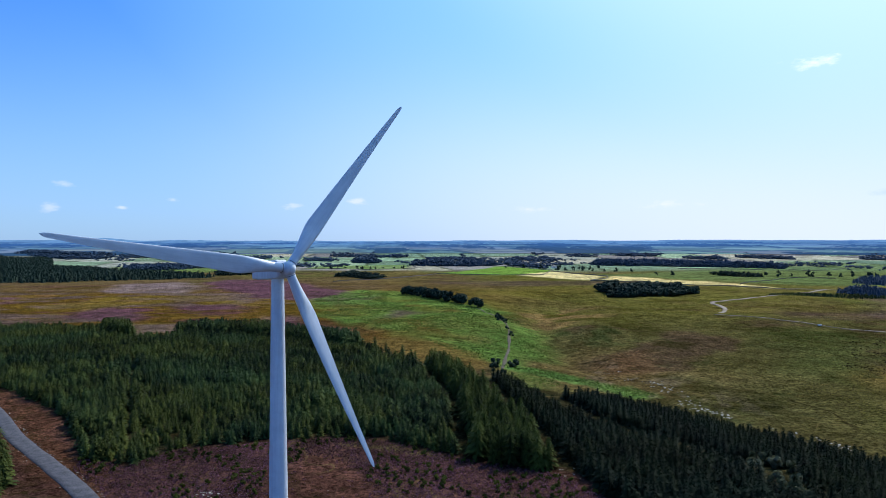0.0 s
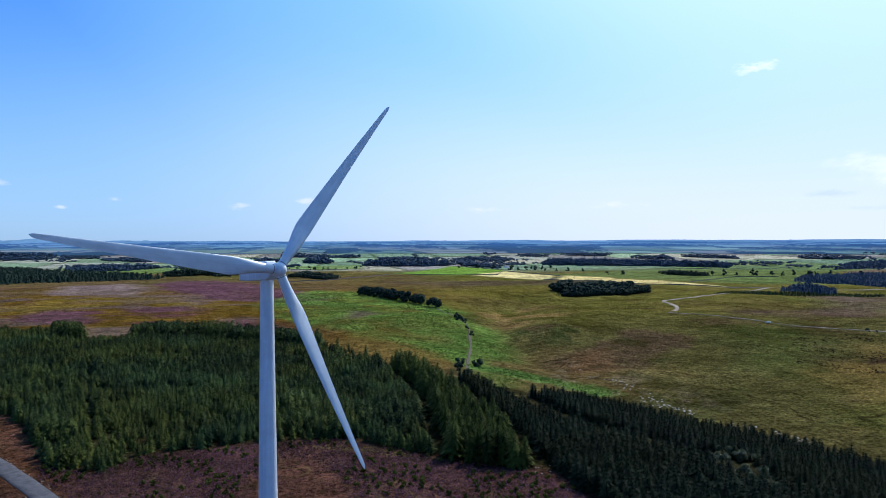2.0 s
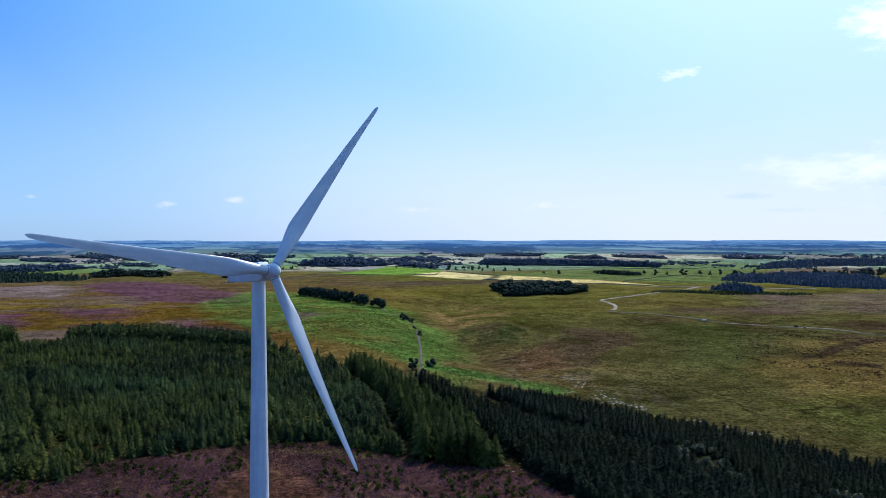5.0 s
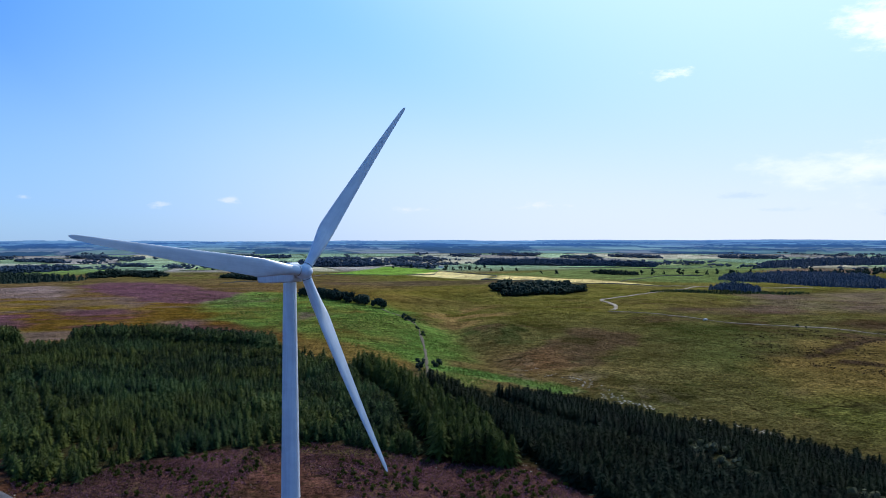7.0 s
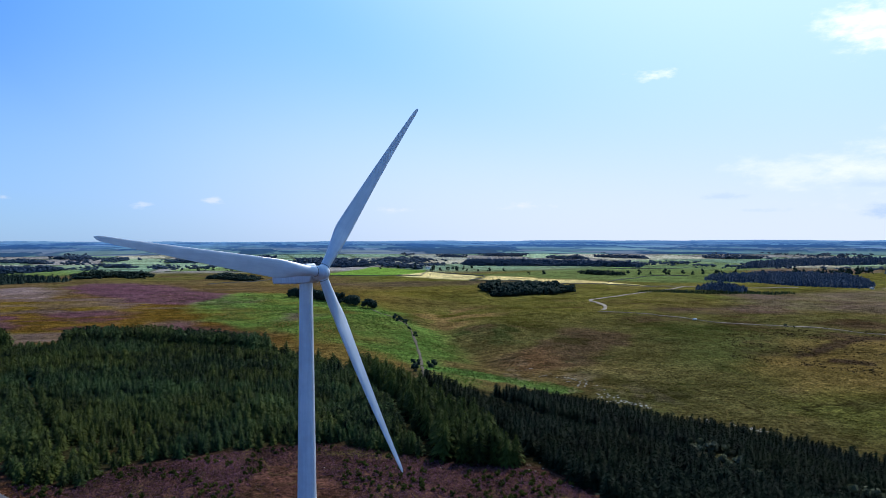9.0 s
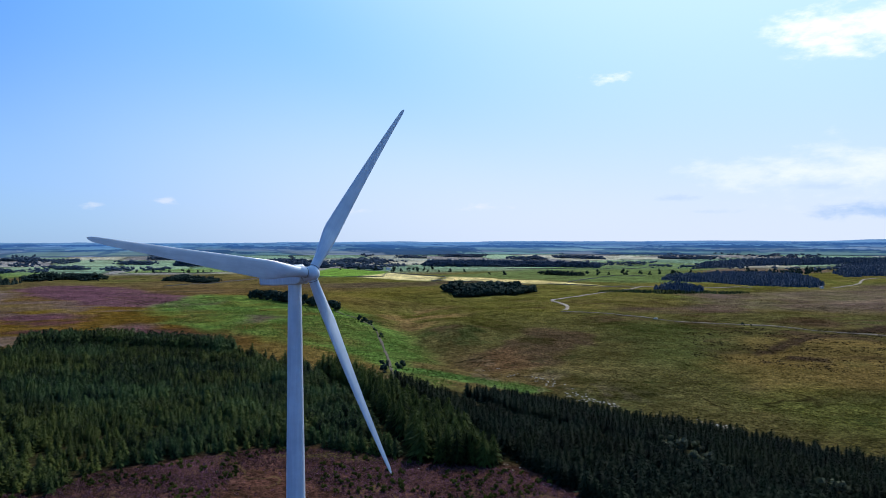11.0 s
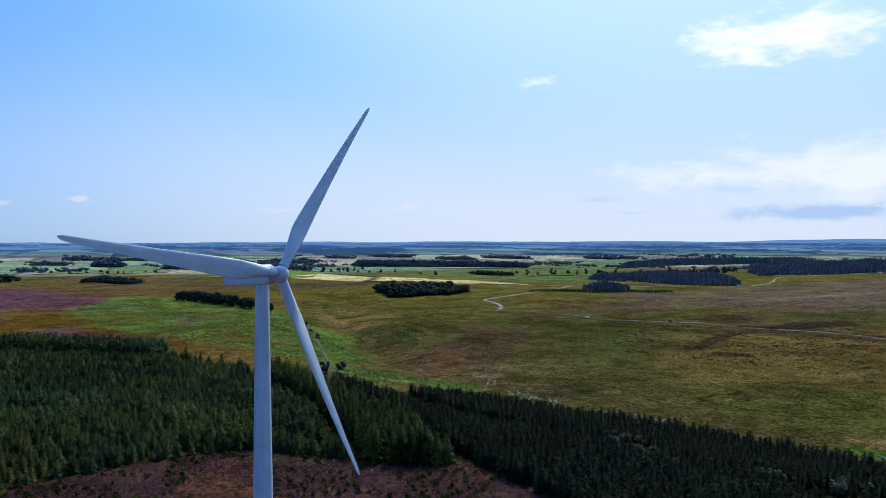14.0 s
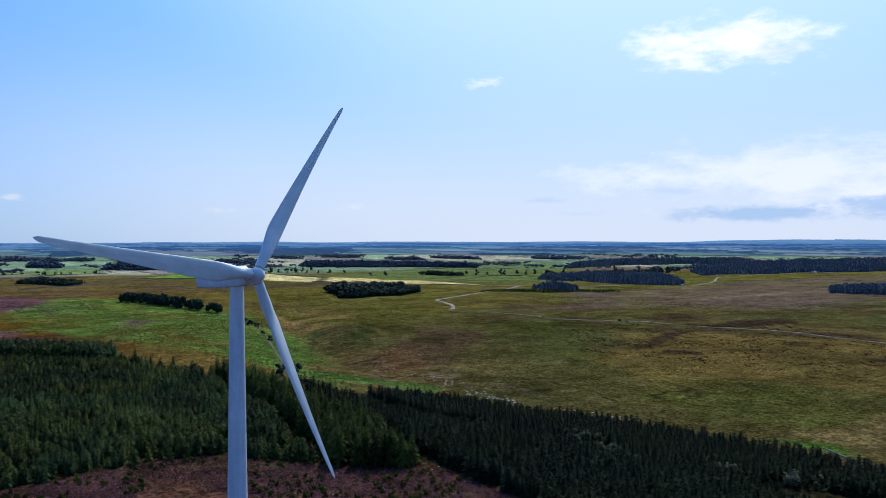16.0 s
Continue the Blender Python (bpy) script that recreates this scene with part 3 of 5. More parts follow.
    c = mix_in(c, (0.115, 0.21, 0.036), cover_of([(170, 1590), (415, 1525), (520, 1850), (420, 2180)], x, y, 12, 5, 103))
    c = mix_in(c, (0.52, 0.45, 0.22), cover_of([(352, 1525), (450, 1272), (536, 1450), (486, 1712)], x, y, 8, 4, 104))
    c = mix_in(c, (0.50, 0.42, 0.19), cover_of([(466, 1265), (735, 1055), (716, 1180), (556, 1447)], x, y, 8, 4, 106))
    c = mix_in(c, (0.10, 0.18, 0.04), cover_of([(-200, 2080), (120, 2050), (150, 2400), (-150, 2450)], x, y, 14, 6, 107) * 0.8)
    c = mix_in(c, (0.10, 0.17, 0.045), cover_of([(-900, 1900), (-420, 1800), (-350, 2150), (-800, 2300)], x, y, 14, 6, 108) * 0.7)
    # the clearing round the turbine, and bare soil where it was dug
    clearing = [(-330, 60), (-330, 300), (-178, 262), (-125, 205), (-86, 128), (-60, 130), (16, 140), (70, 110), (102, 70), (110, -60), (100, -330), (-330, -330)]
    c = mix_in(c, (0.066, 0.034, 0.029), cover_of(clearing, x, y, 5, 3, 110))
    c = mix_in(c, (0.068, 0.033, 0.025), cover_of([(-14, 40), (-14, 84), (-2, 106), (8, 106), (16, 88), (26, 50), (20, -60), (-20, -60)], x, y, 4, 4, 111) * 0.9)
    c = mix_in(c, (0.070, 0.034, 0.020), cover_of([(-180, 250), (-165, 200), (-116, 124), (-72, 62), (-58, 62), (-70, 96), (-92, 118), (-126, 182)], x, y, 6, 5, 112) * 0.8)
    c = mix_in(c, (0.115, 0.10, 0.035), cover_of([(8, 122), (34, 108), (50, 100), (30, 118)], x, y, 3, 2, 113) * 0.8)
    # forest floor litter, darkened so that shade under the trees is painted in
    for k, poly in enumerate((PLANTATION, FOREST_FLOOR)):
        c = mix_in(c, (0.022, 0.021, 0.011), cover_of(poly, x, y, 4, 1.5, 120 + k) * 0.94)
    # tint lightened with distance from the camera: haze put into the ground colour
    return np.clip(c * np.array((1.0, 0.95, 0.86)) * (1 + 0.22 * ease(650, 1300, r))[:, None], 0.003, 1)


def make_ground():
    front = np.radians(np.arange(-48, 80, 0.21))
    back = np.radians(np.arange(80, 312, 2.0))
    angle = np.concatenate([front, back])
    rings = np.concatenate([[20, 60, 100], np.geomspace(130, FAR, 240)])
    a, r = np.meshgrid(angle, rings)
    x, y = MIDDLE[0] + r * np.sin(a), MIDDLE[1] + r * np.cos(a)
    x, y = np.append(x.ravel(), MIDDLE[0]), np.append(y.ravel(), MIDDLE[1])
    z = height(x, y)
    k = len(angle)
    i, j = np.meshgrid(np.arange(len(rings) - 1), np.arange(k), indexing="ij")
    quads = np.stack([i * k + j, (i + 1) * k + j, (i + 1) * k + (j + 1) % k, i * k + (j + 1) % k], -1).reshape(-1, 4)[:, ::-1]
    j = np.arange(k)
    hub = np.full(k, len(x) - 1)
    quads = np.concatenate([quads[:, [0, 1, 2, 0, 2, 3]].reshape(-1, 3), np.stack([hub, (j + 1) % k, j], -1)])
    ob = mesh_object("ground", np.stack([x, y, z], -1), quads, MOOR, smooth=True)
    rgba = np.ones((len(x), 4), np.float32)
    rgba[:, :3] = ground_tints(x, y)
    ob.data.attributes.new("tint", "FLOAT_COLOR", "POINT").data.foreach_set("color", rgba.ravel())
    tagged(ob, "rolling moorland with grass, heather, bracken and far fields", "ground", kind="structure")


make_ground()


def ribbon(name, points, width, mat, label, category, lift=0.22, step=4.0, wobble=0.25):
    """A road or track laid on the land, with a low shoulder on both sides."""
    line = smooth_line(points, step)
    way = np.gradient(line, axis=0)
    way /= np.linalg.norm(way, axis=1)[:, None]
    side = np.stack([way[:, 1], -way[:, 0]], -1)
    w = width * (1 + wobble * value_noise(np.arange(len(line)) * 0.35, np.zeros(len(line)), 7))
    rows = []
    for s, dz in ((-0.5, -0.5), (-0.46, 0.0), (-0.2, 0.05), (0.2, 0.05), (0.46, 0.0), (0.5, -0.5)):
        p = line + side * (w * s)[:, None]
        rows.append(np.column_stack([p, height(p[:, 0], p[:, 1]) + lift + dz]))
    verts = np.stack(rows, 1).reshape(-1, 3)
    k = len(rows)
    i, j = np.meshgrid(np.arange(len(line) - 1), np.arange(k - 1), indexing="ij")
    quads = np.stack([i * k + j, i * k + j + 1, (i + 1) * k + j + 1, (i + 1) * k + j], -1).reshape(-1, 4)
    return tagged(mesh_object(name, verts, quads, mat, smooth=True), label, category, kind="structure")


ribbon("road", [(-330, 420), (-230, 300), (-153, 190), (-124, 145), (-94, 105), (-72, 75), (-48, 38), (-28, 10)], 7.2, GRAVEL, "grey gravel access road through the clearing", "road", wobble=0.04)
ribbon("track", [(93, 236), (96, 265), (112, 338), (128, 410), (141, 478), (151, 540), (154, 600), (150, 660), (146, 706)], 2.3, TRACK, "rutted dirt track climbing the bracken slope", "track", wobble=0.5)
ribbon("road_bend", [(418, 645), (436, 672), (454, 708), (470, 758), (478, 792), (488, 808), (508, 818), (591, 874), (680, 930), (780, 1010)], 5.6, DIRT, "pale stone farm road bending over the moor", "road", lift=0.5)
ribbon("moor_track", [(404, 628), (425, 590), (445, 538), (474, 490), (510, 445), (540, 405), (575, 300), (588, 204), (600, 60)], 3.0, DIRT, "pale dirt track across the moor", "track", lift=0.4, wobble=0.5)
ribbon("forest_track", [(1074, 857), (1140, 890), (1227, 938), (1330, 1020), (1403, 1066), (1481, 1062), (1620, 1085), (1733, 1098), (1792, 1082), (1900, 1070)], 5.0, DIRT, "pale track to the far forest", "track", lift=0.8)
ribbon("field_track", [(720, 1060), (780, 1010), (860, 960), (960, 930)], 6.0, DIRT, "pale track below the hay field", "track", lift=0.8)
ribbon("stream", [(258, 12), (262, 25), (263, 34), (266, 42), (268, 48)], 1.3, WATER, "narrow peaty stream catching the light", "water", lift=0.3, wobble=0.6)


def make_far_plain():
    """The plain of fields, woods and low hills up to the skyline, self-lit with haze painted in; its patterns thin out
    with the distance that they stand for.
    """
    az = np.radians(np.concatenate([np.arange(-60, -33, 0.5), np.arange(-33, 63, 0.05), np.arange(63, 95, 0.5)]))
    even = np.linspace(3380, 4780, 800)
    drop = np.arctan((86.6 - rise(even)) / even)
    rows = np.interp(np.linspace(0, 1, 62), (drop[0] - drop) / (drop[0] - drop[-1]), even)
    rings = np.concatenate([rows, [4800, 4830]])
    a, r = np.meshgrid(az, rings)
    x, y = (MIDDLE[0] + r * np.sin(a)).ravel(), (MIDDLE[1] + r * np.cos(a)).ravel()
    a, r = a.ravel(), r.ravel()
    deg = np.degrees(a)
    true = np.clip(86.6 / np.tan(np.arctan((86.6 - rise(np.minimum(r, 4780))) / r)), 3000, 36000)     # the distance that each ring stands for
    tx, ty = true * np.sin(a), true * np.cos(a)
    stretch = 1 + true / 9000
    wood = fractal(tx / (300 * stretch), ty / (700 * stretch), 140, 4) + 0.10 * ease(5200, 7000, true) * (1 - ease(9500, 13000, true)) * ease(-30, 0, deg)
    trees = ease(0.12, 0.16, wood)
    hedge = ease(0.30, 0.36, fractal(tx / (260 * stretch), ty / (420 * stretch), 146, 3))
    z = rise(r) + 1.5 + (15 * trees + 7 * hedge * (1 - trees)) * (0.75 + 0.5 * value_noise(tx / 60, ty / 60, 149)) / true * r * ease(3380, 3460, r)
    crest = 7 * ease(-0.25, 0.5, fractal(a * 9, a * 0 + 5, 143, 5)) + 15 * np.exp(-((deg + 19.0) / 1.3) ** 2) + 7 * np.exp(-((deg + 20.5) / 4) ** 2) + 15 * ease(43, 53, deg) - 5 * ease(54, 62, deg)
    z = np.where(r > 4700, z + crest * ease(4700, 4780, r), z) - 40 * (r > 4810)
    gx = tx / (360 * stretch) + 0.5 * fractal(tx / 900, ty / 900, 150, 2)
    gy = ty / (620 * stretch) + 0.5 * fractal(tx / 900, ty / 900, 152, 2)
    pick, lit = lattice(np.floor(gx), np.floor(gy), 151), lattice(np.floor(gx), np.floor(gy), 153)
    kinds = np.array([(0.135, 0.215, 0.120), (0.180, 0.260, 0.150), (0.215, 0.240, 0.190), (0.175, 0.185, 0.190), (0.105, 0.175, 0.110), (0.36, 0.37, 0.27)])
    c = kinds[np.minimum((pick * 5.6).astype(int), 5)] * (0.9 + 0.5 * lit[:, None])
    edge = np.minimum(np.minimum(gx - np.floor(gx), 1 - gx + np.floor(gx)), np.minimum(gy - np.floor(gy), 1 - gy + np.floor(gy)))
    shrubby = np.maximum(np.maximum(trees, hedge), 0.7 * ease(0.10, 0.05, edge))
    farms = lattice(np.floor(tx / 40), np.floor(ty / 60), 161) > 0.997
    c = np.where((farms & (trees < 0.5))[:, None], np.array((0.60, 0.60, 0.58)), c)
    # blue haze mixed into the colours, thicker with the distance stood for
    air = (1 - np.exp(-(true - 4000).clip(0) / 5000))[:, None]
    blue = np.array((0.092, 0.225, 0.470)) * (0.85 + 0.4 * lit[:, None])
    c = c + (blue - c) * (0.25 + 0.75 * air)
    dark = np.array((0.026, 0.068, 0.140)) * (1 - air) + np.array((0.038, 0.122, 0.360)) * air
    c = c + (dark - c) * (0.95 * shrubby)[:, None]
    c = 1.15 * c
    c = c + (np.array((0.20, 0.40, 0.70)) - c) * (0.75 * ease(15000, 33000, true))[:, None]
    k = len(az)
    i, j = np.meshgrid(np.arange(len(rings) - 1), np.arange(k - 1), indexing="ij")
    quads = np.stack([i * k + j, (i + 1) * k + j, (i + 1) * k + j + 1, i * k + j + 1], -1).reshape(-1, 4)[:, ::-1]
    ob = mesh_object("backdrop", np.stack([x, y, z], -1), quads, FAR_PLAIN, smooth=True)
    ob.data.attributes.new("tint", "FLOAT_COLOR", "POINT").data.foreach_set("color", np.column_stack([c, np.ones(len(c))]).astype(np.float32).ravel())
    tagged(ob, "self-lit blue plain of fields, woods and low hills along the skyline, haze painted in", "distance", kind="structure")


make_far_plain()

# ---- wind turbine ----
AXIS_TURN, AXIS_TILT, ROTOR_TURN, BLADE_LENGTH = 33.7, 4.4, 38.5, 49.9
HUB_HEIGHT, OVERHANG = 80.0, 5.12


def blade_bmesh():
    """Blade along +z from the hub's centre; x: with the rotor's turn, -y: upwind."""
    rings = []
    for k in range(110):
        s = k / 109
        r = 1.0 + (BLADE_LENGTH - 1.0) * s
        u = r / BLADE_LENGTH
        grow = float(ease(0.045, 0.24, np.array(u)))
        chord = 2.05 + (3.9 - 2.05) * grow if u < 0.24 else 3.9 * (1 - 0.79 * ((u - 0.24) / 0.76) ** 1.05)
        if u > 0.965:
            chord *= max(0.10, math.sqrt(max(0.0, 1 - ((u - 0.965) / 0.0352) ** 2)))
        thick = 1.0 + (0.30 - 1.0) * grow if u < 0.24 else 0.30 - 0.06 * (u - 0.24) / 0.76
        round_share = 1 - grow
        twist = -radians(13 * (1 - u) ** 2 + 3)
        bend = -2.9 * u ** 2
        ring = []
        for i in range(24):
            a = 2 * math.pi * i / 24
            cx = 0.5 * (1 + math.cos(a))                      # 0 leading edge, 1 trailing edge
            foil = 2.6 * (0.2969 * math.sqrt(cx) - 0.126 * cx - 0.3516 * cx ** 2 + 0.2843 * cx ** 3 - 0.1015 * cx ** 4) * 1.9
            foil = math.copysign(max(foil, 0.0), math.sin(a)) * thick
            ax, ay = (0.38 - cx) * chord, foil * chord * 0.5
            ay = math.copysign(max(abs(ay), 0.03), ay)
            bx, by = -0.5 * math.cos(a) * chord, 0.5 * math.sin(a) * chord
            px, py = ax + (bx - ax) * round_share, ay + (by - ay) * round_share
            ring.append((px * math.cos(twist) - py * math.sin(twist), px * math.sin(twist) + py * math.cos(twist) + bend, r))
        rings.append(ring)
    return loft(rings)


def make_turbine():
    base = land(0, 0)
    turbine = root("wind_turbine", pose(0, 0, base), "tall white three-bladed wind turbine on a tubular steel tower", "wind turbine")
    top = HUB_HEIGHT - base - 2.1
    profile = [(-0.3, 2.42), (0.0, 2.40)] + [(top * k / 24, 2.40 - (2.40 - 1.42) * (k / 24) ** 1.0) for k in range(1, 25)]
    tower = part("tower", loft([circle(r, zz, 40) for zz, r in profile]), PAINT, turbine, smooth=True)
    for share in (0.34, 0.68):
        r = 2.40 - 0.98 * share + 0.012
        part("section_joint", loft([circle(r, top * share - 0.05, 40), circle(r + 0.015, top * share - 0.03, 40), circle(r + 0.015, top * share + 0.03, 40), circle(r, top * share + 0.05, 40)]), PAINT, tower, smooth=True)
    part("door", block(0.10, 0.95, 2.1, (2.36, 0, 2.3), 0.04), SEAM, tower, "grey steel entrance door")
    part("foundation", loft([circle(3.6, -0.6, 32), circle(3.6, 0.12, 32), circle(3.3, 0.22, 32)]), ROCK, turbine, "round concrete foundation")
    part("yaw_bearing", loft([circle(1.50, top, 40), circle(1.62, top + 0.08, 40), circle(1.62, top + 0.30, 40), circle(1.45, top + 0.36, 40)]), SEAM, turbine, "dark yaw ring under the nacelle", smooth=True)
    turn = Matrix.Rotation(radians(AXIS_TURN), 4, "Z")
    centre = Vector((0, -OVERHANG, HUB_HEIGHT - base))
    axis = turn @ Matrix.Translation(centre) @ Matrix.Rotation(radians(-AXIS_TILT), 4, "X")

    def place(ob, m):
        ob.matrix_basis = m
        return ob

    # nacelle: a long box behind the hub, lower and narrower at its tail, with a raised roof over the front half
    def section(y, w, lo, hi, c=0.32):
        pts = []
        for sx, sz in ((1, -1), (1, 1), (-1, 1), (-1, -1)):
            cx, cz = sx * (w - c), (hi - c if sz > 0 else lo + c)
            start = {(1, -1): -90, (1, 1): 0, (-1, 1): 90, (-1, -1): 180}[(sx, sz)]
            for k in range(5):
                a = radians(start + 22.5 * k)
                pts.append((cx + c * math.cos(a), y, cz + c * math.sin(a)))
        return pts
    body = [section(1.9, 1.30, -1.35, 1.30), section(2.1, 1.55, -1.70, 1.52), section(3.0, 1.80, -2.05, 1.62), section(7.0, 1.82, -2.10, 1.62), section(12.0, 1.80, -1.98, 1.62),
            section(14.75, 1.76, -1.75, 1.60), section(15.0, 1.62, -1.60, 1.48)]
    nacelle = place(part("nacelle", loft(body), PAINT, turbine, smooth=True), axis)
    part("roof_hatch", loft([section(2.9, 1.10, 1.45, 1.72, 0.1), section(3.6, 1.30, 1.45, 2.16, 0.2), section(9.3, 1.34, 1.45, 2.16, 0.2), section(9.8, 1.24, 1.45, 1.75, 0.1)]), PAINT, nacelle, "raised roof cover", smooth=True)
    part("front_collar", loft([[(1.30 * math.cos(a), y, 1.30 * math.sin(a)) for a in [2 * math.pi * i / 32 for i in range(32)]] for y in (1.55, 1.95)]), SEAM, nacelle, "dark gap behind the hub", smooth=True)
    part("wind_mast", loft([circle(0.05, 2.1, 8, 0.5, 8.8), circle(0.04, 3.3, 8, 0.5, 8.8)]), SEAM, nacelle, "thin wind sensor mast")
    # hub: a rounded spinner that reaches back to the nacelle
    spin = []
    for y, r in ((1.60, 1.45), (1.2, 1.52), (0.4, 1.58), (-0.4, 1.56), (-1.0, 1.42), (-1.5, 1.13), (-1.82, 0.78), (-1.98, 0.38), (-2.03, 0.05)):
        spin.append([(r * math.cos(2 * math.pi * i / 36), y, r * math.sin(2 * math.pi * i / 36)) for i in range(36)])
    hub = place(part("hub", loft(spin), PAINT, turbine, smooth=True), axis)
    blade_data = None
    for k in range(3):
        m = axis @ Matrix.Rotation(radians(ROTOR_TURN + 120 * k), 4, "Y")
        if blade_data is None:
            blade = part("blade", blade_bmesh(), PAINT, turbine, smooth=True)
            blade_data = blade.data
            collar = part("root_collar", loft([circle(1.03, 1.55, 28), circle(1.08, 1.57, 28), circle(1.08, 1.67, 28), circle(1.03, 1.69, 28)]), SEAM, blade, "dark seal round the blade root", smooth=True)
            collar_data = collar.data
        else:
            blade = new("blade", blade_data)
            blade.parent = turbine
            collar = tagged(new("root_collar", collar_data), "dark seal round the blade root")
            collar.parent = blade
        place(blade, m)


make_turbine()


# ---- trees ----
def conifer_crown(rng, whorls, arms, tall, wide, low=0.06, core=0.5):
    """Triangles of a conifer's crown: whorls of slender drooping boughs round a narrow core of dense twigs."""
    verts, faces = [], []

    def tri(a, b, c):
        k = len(verts)
        verts.extend((a, b, c))
        faces.append((k, k + 1, k + 2))
    lean = rng.uniform(0, 6.28)
    for w in range(whorls):
        s = (w + rng.uniform(-0.3, 0.3)) / whorls
        z = tall * (low + (0.95 - low) * s)
        reach = wide * ((1 - s) ** 0.54 * rng.uniform(0.82, 1.12) + 0.06)
        turn = rng.uniform(0, 6.28)
        for k in range(arms):
            a = turn + 6.283 * (k + rng.uniform(-0.25, 0.25)) / arms
            out = reach * rng.uniform(0.62, 1.15) * (1 + 0.12 * math.cos(a - lean))
            drop = out * rng.uniform(-0.15, 0.45)
            half = rng.uniform(0.42, 0.70) * 6.283 / arms
            root_up = tall * 0.95 / whorls * rng.uniform(0.6, 1.3)
            tip = (out * math.cos(a), out * math.sin(a), z - drop)
            b = a + half * rng.choice((-1, 1))
            wing = (0.80 * out * math.cos(b), 0.80 * out * math.sin(b), z - 0.5 * drop + 0.35 * root_up)
            c = 2 * a - b
            back = (0.22 * out * math.cos(c), 0.22 * out * math.sin(c), z + root_up)
            tri(back, tip, wing)
    for i in range(5):
        a, b, r = 6.283 * i / 5, 6.283 * (i + 1) / 5, wide * core
        tri((r * math.cos(a), r * math.sin(a), tall * low), (r * math.cos(b), r * math.sin(b), tall * low), (0, 0, 0.84 * tall))
    return np.array(verts), np.array(faces)


def broad_crown(rng, clumps, leaves, tall, wide, low=0.18, dense=True):
    """Leaf blades scattered over a handful of rounded clumps of different size."""
    verts, faces = [], []
    for c in range(clumps):
        a, d = rng.uniform(0, 6.283), wide * math.sqrt(rng.uniform(0, 0.5))
        z = tall * rng.uniform(low + 0.16, 0.82)
        size = wide * rng.uniform(0.34, 0.58) * (1 - 0.35 * abs(z / tall - 0.5))
        cx, cy = d * math.cos(a), d * math.sin(a)
        i, heart = len(verts), 0.84 * size
        for dx, dy, dz in ((1, 0, 0), (0, 1, 0), (-1, 0, 0), (0, -1, 0), (0, 0, 1), (0, 0, -1)) if dense else ():
            q = heart * rng.uniform(0.85, 1.15)
            verts.append(np.array((cx + dx * q, cy + dy * q, z + dz * q)))
        for k in range(4 if dense else 0):
            faces.extend(((i + k, i + (k + 1) % 4, i + 4), (i + (k + 1) % 4, i + k, i + 5)))
        for k in range(leaves):
            t, u = rng.uniform(0, 6.283), rng.uniform(-0.75, 1)
            q = math.sqrt(max(0, 1 - u * u))
            n = np.array((q * math.cos(t), q * math.sin(t), u))
            p = np.array((cx, cy, z)) + n * size * rng.uniform(0.75, 1.1)
            s = size * rng.uniform(0.30, 0.55)
            e = np.cross(n, (rng.uniform(-1, 1), rng.uniform(-1, 1), rng.uniform(-1, 1)))
            e /= np.linalg.norm(e) + 1e-6
            f = np.cross(n, e) + n * rng.uniform(-0.5, 0.5)
            i = len(verts)
            verts.extend((p - e * s, p + f * s, p + e * s, p - f * s))
            faces.extend(((i, i + 1, i + 2), (i, i + 2, i + 3)))
    return np.array(verts), np.array(faces)


def trunk_mesh(tall, radius, limbs=0, rng=None):
    bm = loft([circle(radius * 1.25, -0.4, 7), circle(radius, tall * 0.1, 7), circle(radius * 0.6, tall * 0.5, 7), circle(radius * 0.15, tall * 0.95, 7)])
    for k in range(limbs):
        a, z = rng.uniform(0, 6.283), tall * rng.uniform(0.25, 0.6)
        d, e = Vector((math.cos(a), math.sin(a), 0)), tall * rng.uniform(0.22, 0.35)
        s = Vector((-d.y, d.x, 0)) * radius * 0.35
        p, q = Vector((0, 0, z)), d * e * 0.8 + Vector((0, 0, z + e))
        ring = [bm.verts.new(v) for v in (p + s, p - s + Vector((0, 0, radius * 0.5)), p - s, q)]
        for tri in ((0, 1, 3), (1, 2, 3), (2, 0, 3)):
            bm.faces.new([ring[i] for i in tri])
    return bm


def tree_thing(name, crown, mat, tall, radius, label, group, shade, limbs=0, rng=None):
    tree = root(name, Matrix.Identity(4), label, "tree", group)
    part("trunk", trunk_mesh(tall, radius, limbs, rng), BARK, tree)
    mesh_object("crown", crown[0], crown[1], mat, tree, shade=np.full(len(crown[0]), shade))
    return tree


